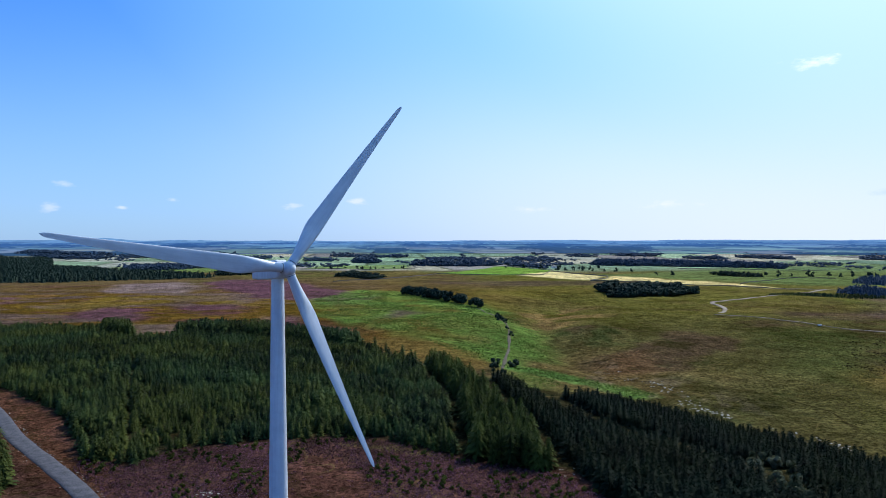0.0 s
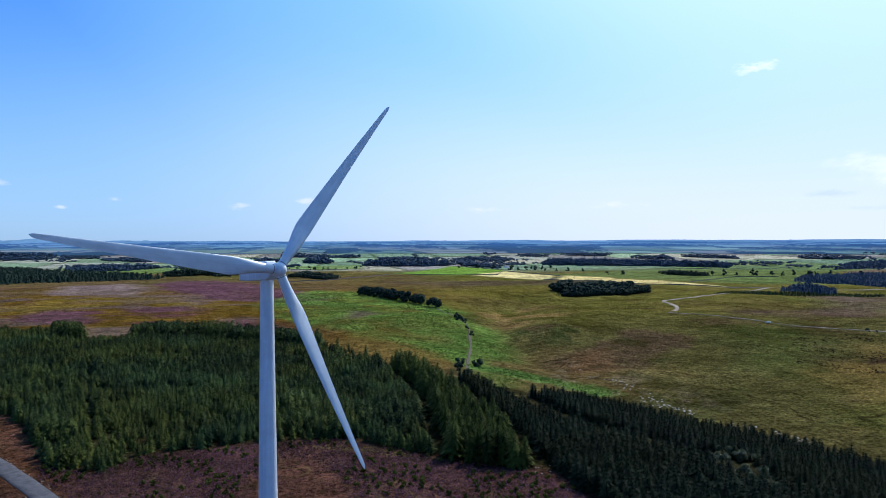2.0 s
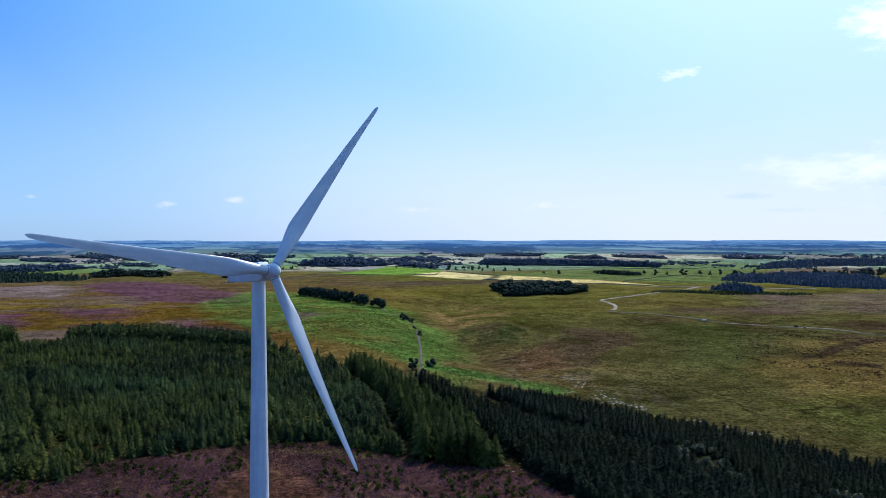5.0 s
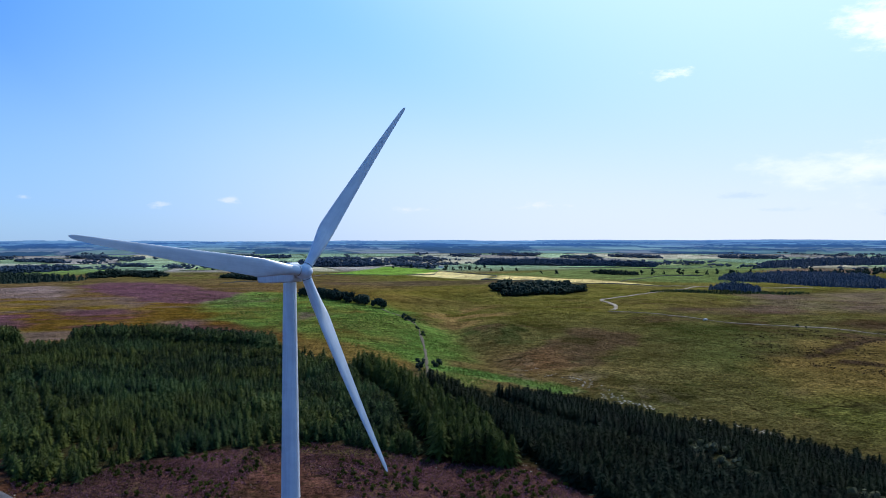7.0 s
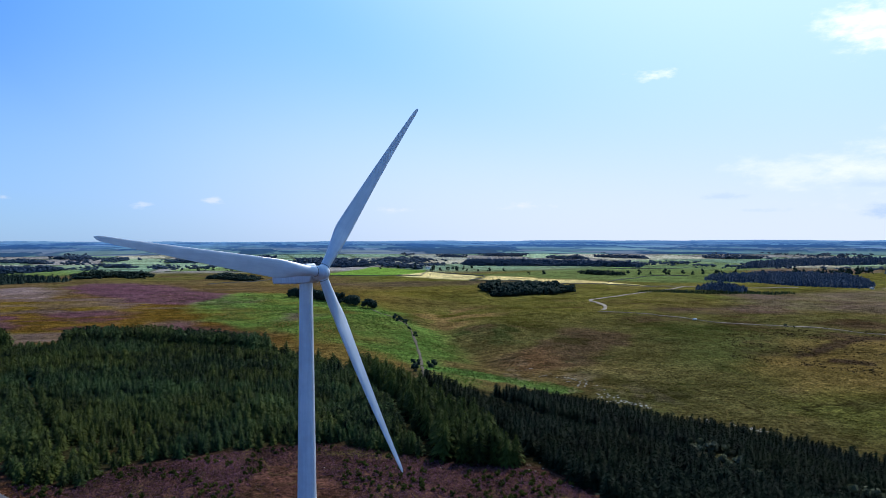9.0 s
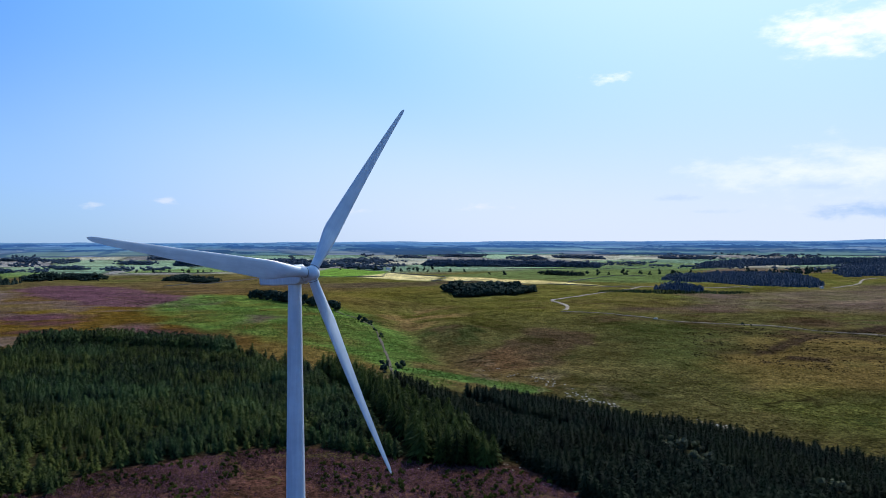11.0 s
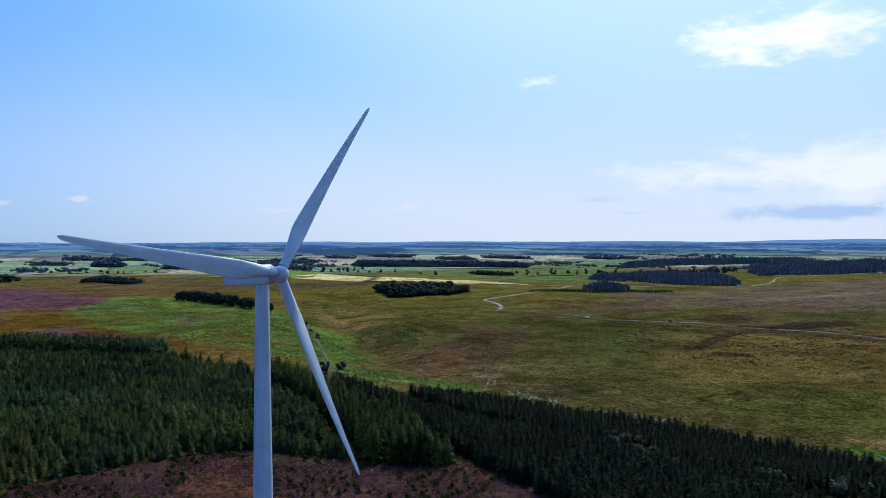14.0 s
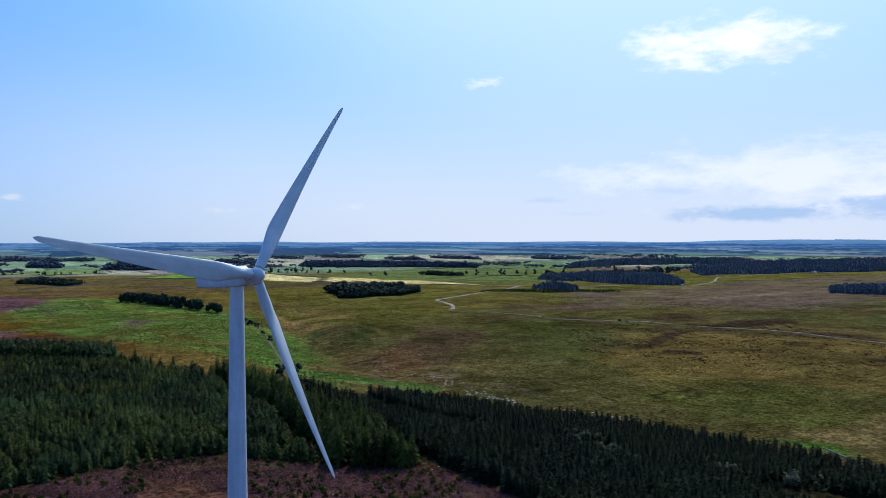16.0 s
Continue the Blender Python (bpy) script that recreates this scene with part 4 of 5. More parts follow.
def scatter(name, crowns, spots, sizes, mat, label, category, seed=0, sink=0.1, slim=(0.85, 1.15)):
    """Many plants joined into one mesh: a crown of the set at each spot, turned and scaled."""
    rng = np.random.default_rng(seed)
    zs = height(spots[:, 0], spots[:, 1])
    pick = rng.integers(0, len(crowns), len(spots))
    V, F, S, base = [], [], [], 0
    for c, (cv, cf) in enumerate(crowns):
        idx = np.where(pick == c)[0]
        if not len(idx):
            continue
        a = rng.uniform(0, 6.283, len(idx))
        s = sizes[idx]
        w = s * rng.uniform(slim[0], slim[1], len(idx))
        ca, sa = np.cos(a)[:, None], np.sin(a)[:, None]
        x = (cv[None, :, 0] * ca - cv[None, :, 1] * sa) * w[:, None] + spots[idx, 0][:, None]
        y = (cv[None, :, 0] * sa + cv[None, :, 1] * ca) * w[:, None] + spots[idx, 1][:, None]
        z = cv[None, :, 2] * s[:, None] + zs[idx][:, None] - sink
        V.append(np.stack([x, y, z], -1).reshape(-1, 3))
        F.append((cf[None] + (np.arange(len(idx)) * len(cv))[:, None, None] + base).reshape(-1, 3))
        S.append(np.repeat(np.clip(0.5 + 0.32 * rng.normal(0, 1, len(idx)) * 0.8 + 0.75 * fractal(spots[idx, 0] / 22, spots[idx, 1] / 30, 170, 3), 0, 1), len(cv)))
        base += len(idx) * len(cv)
    ob = mesh_object(name, np.concatenate(V), np.concatenate(F), mat, shade=np.concatenate(S))
    return tagged(ob, label, category, kind="stuff")


def spots_in(poly, spacing, seed, jitter=0.42, gaps=(), thin=0.0, turn=0.0):
    """Planted places inside a polygon, on an uneven grid, leaving out rides (line, width)."""
    rng = np.random.default_rng(seed)
    xs, ys = [p[0] for p in poly], [p[1] for p in poly]
    half = 0.75 * max(max(xs) - min(xs), max(ys) - min(ys))
    g = np.arange(-half, half, spacing)
    gx, gy = np.meshgrid(g, g)
    gx, gy = gx.ravel(), gy.ravel()
    ca, sa = math.cos(turn), math.sin(turn)
    x = gx * ca - gy * sa + (min(xs) + max(xs)) / 2 + rng.uniform(-jitter, jitter, len(gx)) * spacing
    y = gx * sa + gy * ca + (min(ys) + max(ys)) / 2 + rng.uniform(-jitter, jitter, len(gx)) * spacing
    keep = inside(poly, x, y) & (rng.uniform(0, 1, len(x)) >= thin)
    for line, width in gaps:
        keep &= np.abs(line_distance(line, x, y)) > width / 2
    return np.stack([x[keep], y[keep]], -1)


rnd = random.Random(7)
SPRUCES = [conifer_crown(rnd, 12, 9, 1.0, 0.37, 0.05, 0.44) for _ in range(7)]
SPRUCES_FAR = [conifer_crown(rnd, 9, 8, 1.0, 0.40, 0.05, 0.44) for _ in range(7)]
OLD_SPRUCES = [conifer_crown(rnd, 15, 12, 1.0, 0.30, 0.10, 0.4) for _ in range(7)]
DOTS = [broad_crown(rnd, 2, 6, 1.0, 0.80, -0.15) for _ in range(5)]
FIRS = [conifer_crown(rnd, 4, 6, 1.0, 0.55, 0.0, 0.62) for _ in range(5)]
BROADS = [broad_crown(rnd, 10, 16, 1.0, 0.55, 0.04) for _ in range(5)]
BROADS_FAR = [broad_crown(rnd, 4, 8, 1.0, 0.58, -0.08) for _ in range(5)]
BUSHES = [broad_crown(rnd, 7, 14, 1.0, 0.62, 0.0) for _ in range(5)]

RIDE = [(-136, 330), (-100, 210), (-66, 100)]
GLADES = [[(-34, 300), (-26, 310)], [(-150, 250), (-146, 262)], [(-60, 225), (-56, 232)], [(-175, 300), (-168, 306)], [(-110, 265), (-104, 268)], [(-20, 200), (-16, 206)], [(20, 250), (23, 258)], [(-95, 340), (-90, 352)], [(-10, 330), (-6, 338)], [(-200, 380), (-190, 390)], [(-186, 350), (-173, 335)]]
main = spots_in(PLANTATION, 3.25, 11, gaps=[(RIDE, 2.6)] + [(g, 8) for g in GLADES], thin=0.09, turn=0.35)
rng_main = np.random.default_rng(12)
main = main[fractal(main[:, 0] / 15, main[:, 1] / 15, 131, 3) + rng_main.uniform(-0.12, 0.12, len(main)) > -0.42]
main_size = 6.9 * rng_main.uniform(0.68, 1.2, len(main)) * (1 + 0.62 * fractal(main[:, 0] / 15, main[:, 1] / 15, 131, 3))
# taller old trees along the plantation's far edge
rim = cover_of([(-137, 436), (-137, 476), (-70, 456), (-24, 428), (12, 380), (0, 372), (-40, 408), (-100, 436)], main[:, 0], main[:, 1], 3) > 0.5
rim |= cover_of([(-172, 440), (-186, 480), (-215, 500), (-205, 470), (-186, 440)], main[:, 0], main[:, 1], 3) > 0.5
main_size = np.where(rim, 13.0 * rng_main.uniform(0.85, 1.12, len(main)), main_size)

# the trees along the clearing stand singly
front_line = [(-178, 248), (-145, 211), (-119, 180), (-83, 109), (-64, 102), (-55, 121), (-19, 130), (16, 134), (40, 116), (52, 104)]
to_front = np.abs(line_distance(front_line, main[:, 0], main[:, 1]))
order = np.argsort(to_front)
single, rest = order[:280], order[280:]
near_rest = rest[main[rest, 1] < 265]
far_rest = rest[main[rest, 1] >= 265]
scatter("spruce_plantation", SPRUCES, main[near_rest], main_size[near_rest], SPRUCE, "dense dark green spruce plantation", "conifers", 13, slim=(0.95, 1.3))
scatter("spruce_plantation", SPRUCES_FAR, main[far_rest], main_size[far_rest] * 1.03, SPRUCE, "dense dark green spruce plantation", "conifers", 14, slim=(0.95, 1.35))
models = [tree_thing("spruce_tree", SPRUCES[k], SPRUCE, 1.0, 0.014, "green spruce at the edge of the heather clearing", "spruces along the clearing", 0.15 + 0.13 * k) for k in range(7)]


def stand(model, x, y, tall, turn, first):
    m = pose(x, y, land(x, y) - 0.1, 0, 0, turn) @ Matrix.Diagonal((tall, tall, tall, 1))
    if first:
        model.matrix_world = m
        return model
    ob = copy_thing(model, pose(x, y, land(x, y) - 0.1, 0, 0, turn))
    ob.scale = (tall, tall, tall)
    return ob


for k, i in enumerate(single):
    stand(models[k % 7], main[i, 0], main[i, 1], main_size[i], rnd.uniform(0, 360), k < 7)

BELT_RIDE = [(104, 256), (110, 237), (119, 167), (135, 124), (150, 102), (158, 87), (166, 60)]
WILLOWS = [(167, 99, 8.0), (171, 95, 7.2), (177, 91, 7.2), (161, 88, 6.5), (154, 59, 7.2), (153, 46, 8.0), (177, 26, 8.7), (196, 12, 8.0), (206, 9, 7.2), (166, 72, 5.8), (188, 30, 7.2), (158, 70, 6.5)]


def clear_of_willows(spots):
    """Leaves out the trees that would stand in or just before a willow."""
    keep = np.ones(len(spots), bool)
    for x, y, tall in WILLOWS:
        for k in (0.0, 5.0, 9.0):
            keep &= np.hypot(spots[:, 0] - x + 0.6 * k, spots[:, 1] - y + 0.8 * k) > 4.2
    return spots[keep]


belt = spots_in(TALL_BELT, 3.7, 21, turn=0.2, thin=0.1)
scatter("old_spruce_belt", OLD_SPRUCES, belt, 12.0 * np.random.default_rng(22).uniform(0.62, 1.32, len(belt)), PINE, "belt of tall old spruces with yellowish tips", "conifers", 23)
belt = clear_of_willows(spots_in(VALLEY_BELT, 3.0, 24, turn=0.5, thin=0.06, gaps=[(BELT_RIDE, 21)]))
scatter("valley_spruces", SPRUCES, belt, 7.8 * np.random.default_rng(25).uniform(0.75, 1.2, len(belt)), SHADED_SPRUCE, "dark spruce belt on the valley side", "conifers", 26, slim=(0.88, 1.2))
belt = clear_of_willows(spots_in(STREAM_BELT, 2.9, 27, turn=0.6, thin=0.06, gaps=[(BELT_RIDE, 21)]))
scatter("stream_spruces", SPRUCES, belt, 6.7 * np.random.default_rng(28).uniform(0.75, 1.2, len(belt)), SHADED_SPRUCE, "dark spruce belt along the stream", "conifers", 29, slim=(0.88, 1.2))
belt = spots_in(ROADSIDE, 4.2, 31, turn=0.1)
scatter("roadside_spruces", SPRUCES, belt, 8.5 * np.random.default_rng(32).uniform(0.8, 1.2, len(belt)), SPRUCE, "young spruces beside the gravel road", "conifers", 33)

# single trees and bushes
def plant(name, crowns, mat, spots, label, category, group, limbs=3, seed=0):
    r = random.Random(seed)
    made = {}
    for x, y, tall in spots:
        k = r.randrange(len(crowns))
        first = k not in made
        if first:
            made[k] = tree_thing(name, crowns[k], mat, 1.0, 0.03, label, group, 0.2 + 0.15 * k, limbs, r)
            tagged(made[k], category=category)
        stand(made[k], x, y, tall, r.uniform(0, 360), first)


plant("spruce_tree", SPRUCES, SPRUCE, [(22, 378, 9), (30, 366, 6), (41, 345, 8), (49, 326, 6), (12, 386, 5), (64, 300, 9), (70, 292, 7)], "lone spruce at the plantation's edge", "tree", "lone spruces", 0, 41)
plant("moor_bush", BUSHES, BROAD, [(508, 440, 3.2), (512, 433, 2.2)], "dark lone bush beside the moor track", "bush", "bushes on the moor", 2, 40)
plant("track_bush", BUSHES, BROAD, [(101, 309, 6.5), (97, 296, 5.5), (117, 323, 5.5), (113, 319, 4.5), (150, 579, 6), (145, 490, 4.5), (152, 560, 5), (147, 520, 3.5), (153, 610, 5), (101, 280, 4)],
      "dark green bush beside the dirt track", "bush", "bushes along the track", 2, 42)
plant("willow_shrub", BUSHES, SALLOW, [(x, y, 0.72 * tall) for x, y, tall in WILLOWS],
      "grey-green willow shrub between the spruce belts", "bush", "willow shrubs", 2, 43)
row_line = smooth_line([(66, 912), (84, 872), (106, 806), (134, 742)], 4.6)
plant("broadleaf_tree", BROADS, BROAD, [(p[0] + rnd.uniform(-5, 5), p[1] + rnd.uniform(-6, 6), rnd.uniform(9.5, 14.5)) for p in row_line] + [(146, 716, 12), (143, 724, 12), (149, 722, 11)],
      "dark broadleaf tree in a row on the hill", "tree", "row of trees on the hill", 3, 44)

# ---- woods on the moor and far off ----
def wood(poly, spacing, tall, label, seed, crowns=None, mat=None, spread=0.2, name="far_wood"):
    spots = spots_in(poly, spacing, seed, turn=0.3)
    sizes = tall * np.random.default_rng(seed + 1).uniform(1 - spread, 1 + spread, len(spots))
    sizes = sizes * (0.62 + 0.38 * ease(0, 26, np.abs(line_distance(poly + poly[:1], spots[:, 0], spots[:, 1])))) * (1 + 0.25 * fractal(spots[:, 0] / 22, spots[:, 1] / 22, seed, 2))
    scatter(name, crowns or DOTS, spots, sizes, mat or HAZED_SPRUCE, label, "woodland", seed + 2, slim=(1.0, 1.4))


wood([(369, 948), (402, 927), (445, 922), (500, 938), (538, 968), (520, 1010), (480, 1040), (420, 1030), (375, 985)], 6.6, 15, "round dark copse on the open moor", 201, BROADS, BROAD, name="moor_copse")
wood([(742, 925), (752, 852), (768, 838), (790, 850), (800, 905), (770, 935)], 6, 15, "small dense spruce copse", 204, FIRS, name="moor_copse")
wood([(615, 905), (640, 885), (752, 820), (840, 800), (850, 830), (760, 880), (650, 935)], 4.6, 4.2, "strip of young spruces on the moor", 207, FIRS, SPRUCE, 0.35, "young_trees")
wood([(1112, 600), (1160, 520), (1330, 430), (1400, 560), (1200, 660)], 7, 14, "dark square spruce wood", 210, FIRS)
wood([(1028, 1285), (955, 1200), (967, 1130), (1005, 1010), (1030, 899), (1063, 880), (1130, 930), (1240, 1049), (1330, 1180), (1300, 1240), (1160, 1290)], 10, 12, "dark spruce wood before the far forest", 213, FIRS)
wood([(1400, 1120), (1575, 1110), (1730, 1115), (1900, 1085), (2400, 980), (2700, 1000), (2700, 1500), (2260, 1560), (2080, 1640), (1900, 1620), (1700, 1420), (1540, 1290)], 13, 14, "large dark forest on the far rise", 216, FIRS)
wood([(1426, 1700), (1534, 1714), (1700, 1770), (1880, 1765), (2060, 1700), (2260, 1600), (2330, 1800), (2100, 2000), (1850, 2010), (1600, 1880)], 13, 16, "dark wood behind the tan clearing", 217, FIRS)
wood([(1215, 1370), (1300, 1270), (1400, 1260), (1540, 1310), (1600, 1400), (1364, 1420)], 26, 12, "scattered trees in the tan clearing", 219, BROADS_FAR, BROAD, 0.4)
wood([(720, 2190), (900, 2080), (1190, 1830), (1240, 1900), (1150, 2150), (960, 2280), (800, 2380)], 12, 17, "long broadleaf wood among fields", 222, BROADS_FAR, HAZED_SPRUCE)
wood([(790, 1465), (872, 1390), (895, 1420), (830, 1500)], 9, 13, "small copse in green fields", 225, BROADS_FAR, BROAD)
wood([(145, 2300), (210, 2230), (410, 2160), (420, 2230), (300, 2330), (160, 2400)], 11, 18, "dark wood behind the bright field", 228)
wood([(-72, 1575), (14, 1385), (44, 1410), (-36, 1630)], 5.2, 12, "low dark copse on the heather moor", 231, None, BROAD, 0.12)
wood([(-70, 2560), (30, 2500), (50, 2580), (-40, 2640)], 10, 20, "round dark copse among fields", 234)
wood([(-1100, 1290), (-690, 1310), (-343, 1502), (-340, 1560), (-480, 1680), (-660, 1850), (-1000, 2290), (-1180, 2720), (-1500, 2800), (-1800, 2300)], 13.5, 14, "wide dark spruce forest along the moor", 237, FIRS, BROAD)
wood([(-340, 1590), (-270, 1655), (-200, 1620), (-190, 1680), (-280, 1760), (-370, 1690)], 9, 14, "dark spruce wood along the moor", 240, None, BROAD)
wood([(-660, 1930), (-560, 1990), (-464, 2130), (-560, 2200), (-700, 2080)], 11, 15, "dark wood between far fields", 243)
wood([(-1450, 2960), (-1050, 2860), (-1000, 2960), (-1400, 3080)], 16, 17, "long dark wood on a far slope", 246)
far_belts = [[(-1476, 3176), (-1334, 3126)], [(-1291, 2890), (-1137, 2801), (-1025, 2810)], [(-990, 2898), (-873, 2910)], [(-785, 2753), (-645, 2699)], [(-662, 2969), (-560, 3010)], [(-744, 2230), (-598, 2135)],
             [(477, 2311), (500, 2170), (529, 2027)], [(850, 2894), (922, 2839)], [(-149, 3001), (0, 2960), (147, 2938)], [(-240, 2720), (-130, 2700)], [(1460, 2619), (1560, 2444)], [(240, 2790), (420, 2740)],
             [(560, 2660), (700, 2560)], [(1240, 2600), (1330, 2520)], [(1800, 2350), (1950, 2250)], [(-420, 2440), (-330, 2400)], [(1050, 2900), (1200, 2820)]]
far_spots = []
for k, belt in enumerate(far_belts):
    line = smooth_line(belt, 5.0)
    r = np.random.default_rng(300 + k)
    far_spots.append(np.repeat(line, 4, axis=0) + r.normal(0, 1, (4 * len(line), 2)) * (9, 26))
for k in range(3):
    az = np.radians(np.random.default_rng(320 + k).uniform(-34, 68, 2600))
    r = np.random.default_rng(330 + k).uniform(2350, 3420, 2600)
    keep = fractal(az * 22, r / 150, 340, 4) > 0.30
    far_spots.append(np.stack([MIDDLE[0] + r[keep] * np.sin(az[keep]), MIDDLE[1] + r[keep] * np.cos(az[keep])], -1))
far_spots = np.concatenate(far_spots)
scatter("distant_woods", DOTS, far_spots, np.random.default_rng(341).uniform(7, 13, len(far_spots)), HAZED_SPRUCE, "dark woods and shelter belts among distant fields", "woodland", 342, slim=(1.4, 2.2))


def rows_of(lines, step, jitter, tall, seed):
    r = random.Random(seed)
    out = []
    for line in lines:
        for p in smooth_line(line, step):
            if r.random() < 0.75:
                out.append((p[0] + r.uniform(-jitter, jitter), p[1] + r.uniform(-jitter, jitter), tall * r.uniform(0.6, 1.25)))
    return out


field_trees = rows_of([[(520, 1870), (600, 1790), (740, 1700)], [(420, 2020), (560, 1960), (700, 1850)], [(900, 1420), (980, 1400), (1080, 1330)], [(640, 1500), (700, 1480)], [(430, 2160), (540, 2120)],
                       [(-150, 2080), (-60, 2060), (100, 2040)], [(1000, 1370), (1110, 1400), (1240, 1440)]], 22, 9, 12, 351)
plant("broadleaf_tree", BROADS_FAR, BROAD, field_trees, "dark round tree among the far fields", "tree", "field trees", 2, 352)

# ---- heather, scrub, bracken, tussocks and stones ----
MOUNDS = [broad_crown(rnd, 2, 4, 1.0, 0.8, 0.0, False) for _ in range(6)]
CLEARING = [(-88, 112), (-66, 99), (-56, 118), (-19, 127), (16, 131), (40, 113), (60, 91), (84, 77), (92, 56), (96, 20), (60, 10), (-40, 10), (-70, 60)]
BARE = [(-14, 40), (-14, 84), (-2, 106), (8, 106), (16, 88), (26, 50), (20, 0), (-20, 0)]
spots = spots_in(CLEARING, 0.95, 401, jitter=0.6, thin=0.15)
spots = spots[(cover_of(BARE, spots[:, 0], spots[:, 1], 3, 3, 111) < np.random.default_rng(402).uniform(0, 1.05, len(spots))) & (np.hypot(spots[:, 0], spots[:, 1]) > 9)]
spots = spots[np.abs(line_distance([(-153, 190), (-124, 145), (-96, 105), (-75, 75), (-50, 38), (-28, 10)], spots[:, 0], spots[:, 1])) > 7]
scatter("heather", MOUNDS, spots, np.random.default_rng(403).uniform(0.5, 1.1, len(spots)), HEATHER, "mauve and brown heather in the clearing", "heather", 404, slim=(0.9, 1.6))
spots = spots_in([(-170, 235), (-150, 190), (-116, 140), (-92, 128), (-126, 182)], 1.6, 411, jitter=0.6, thin=0.3)
scatter("rough_grass", MOUNDS, spots, np.random.default_rng(412).uniform(0.25, 0.6, len(spots)), RUSH, "rusty rough grass beside the road", "grass", 413, slim=(0.9, 1.6))
spots = spots_in(CLEARING, 3.6, 421, jitter=0.6)
spots = spots[(fractal(spots[:, 0] / 14, spots[:, 1] / 14, 422, 2) > -0.06) & (np.hypot(spots[:, 0], spots[:, 1]) > 12) & (cover_of(BARE, spots[:, 0], spots[:, 1], 3) < 0.3)]
spots = spots[np.abs(line_distance([(-153, 190), (-124, 145), (-94, 105), (-72, 75), (-48, 38), (-28, 10)], spots[:, 0], spots[:, 1])) > 7]
spots = spots[np.argsort(np.hypot(spots[:, 0] - MIDDLE[0], spots[:, 1] - MIDDLE[1]))]
scatter("low_scrub", BUSHES, spots[280:], np.random.default_rng(424).uniform(0.8, 2.0, len(spots) - 280), SCRUB, "low dark green scrub before the spruces", "scrub", 425)
plant("scrub_bush", BUSHES, SCRUB, [(x, y, rnd.uniform(0.8, 2.0)) for x, y in spots[:280]], "low dark green scrub in the heather", "bush", "scrub in the clearing", 0, 423)

LEAFY = [(2, 985), (-60, 830), (-30, 620), (35, 476), (61, 434), (80, 350), (100, 335), (98, 236), (117, 240), (136, 268), (126, 314), (174, 459), (176, 597), (160, 720), (104, 915)]
spots = spots_in(LEAFY, 3.5, 431, jitter=0.7)
spots = spots[(fractal(spots[:, 0] / 26, spots[:, 1] / 40, 432, 3) > -0.08) & (np.abs(line_distance([(93, 236), (96, 265), (112, 338), (128, 410), (141, 478), (151, 540), (154, 600), (146, 706)], spots[:, 0], spots[:, 1])) > 4)]
spots = np.concatenate([spots, spots_in(LOW_BRACKEN, 2.6, 435, jitter=0.7)])
scatter("bracken", MOUNDS, spots, np.random.default_rng(433).uniform(0.6, 1.5, len(spots)), BRACKEN, "bright green bracken on the valley side", "bracken", 434, slim=(1.2, 2.2))

spots = spots_in([(330, 300), (410, 150), (560, 130), (640, 330), (520, 430), (400, 400)], 4.0, 441, jitter=0.9)
spots = spots[fractal(spots[:, 0] / 12, spots[:, 1] / 14, 442, 3) > 0.10]
scatter("rush_clumps", MOUNDS, spots, np.random.default_rng(443).uniform(0.6, 1.3, len(spots)), DARK_RUSH, "dark rush clumps on the moor", "rushes", 444, slim=(1.6, 3.6))


def tuft_shape(r):
    """A grass tussock: a few broad blades leaning out from one foot."""
    verts, faces = [], []
    for k in range(6):
        a, lean, h = 6.283 * k / 6 + r.uniform(-0.4, 0.4), r.uniform(0.8, 1.5), r.uniform(0.35, 0.8)
        w = r.uniform(0.35, 0.6)
        i = len(verts)
        verts.extend(((-w * math.sin(a), w * math.cos(a), 0), (w * math.sin(a), -w * math.cos(a), 0), (lean * math.cos(a), lean * math.sin(a), h)))
        faces.append((i, i + 1, i + 2))
    return np.array(verts), np.array(faces)


def grass_tufts(poly, spacing, low, high, seed):
    spots = spots_in(poly, spacing, seed, jitter=0.9)
    r = np.random.default_rng(seed)
    keep = 0.5 + fractal(spots[:, 0] / 18, spots[:, 1] / 40, seed, 3) > r.uniform(0, 1, len(spots))
    for q in (PLANTATION, FOREST_FLOOR):
        keep &= ~inside(q, spots[:, 0], spots[:, 1])
    spots = spots[keep]
    ob = scatter("moor_grass", TUFTS, spots, r.uniform(low, high, len(spots)), TUFT, "rough tussock grass on the moor", "grass", seed, 0.05, (1.0, 2.4))
    place = np.zeros(len(ob.data.vertices) * 3, np.float32)
    ob.data.vertices.foreach_get("co", place)
    place = place.reshape(-1, 3)
    rgba = np.ones((len(place), 4), np.float32)
    rgba[:, :3] = ground_tints(place[:, 0].astype(float), place[:, 1].astype(float))
    ob.data.attributes.new("tint", "FLOAT_COLOR", "POINT").data.foreach_set("color", rgba.ravel())


TUFTS = [tuft_shape(rnd) for _ in range(6)]
grass_tufts([(110, 262), (190, 190), (262, 30), (330, 60), (640, 120), (640, 330), (420, 470), (230, 480), (180, 470)], 2.1, 0.2, 0.55, 451)
grass_tufts([(230, 480), (420, 470), (640, 330), (900, 480), (740, 830), (300, 900), (180, 700)], 4.2, 0.3, 0.8, 456)
grass_tufts([(-340, 560), (20, 400), (100, 300), (120, 420), (-20, 900), (-260, 1300), (-560, 1100)], 4.5, 0.3, 0.7, 458)


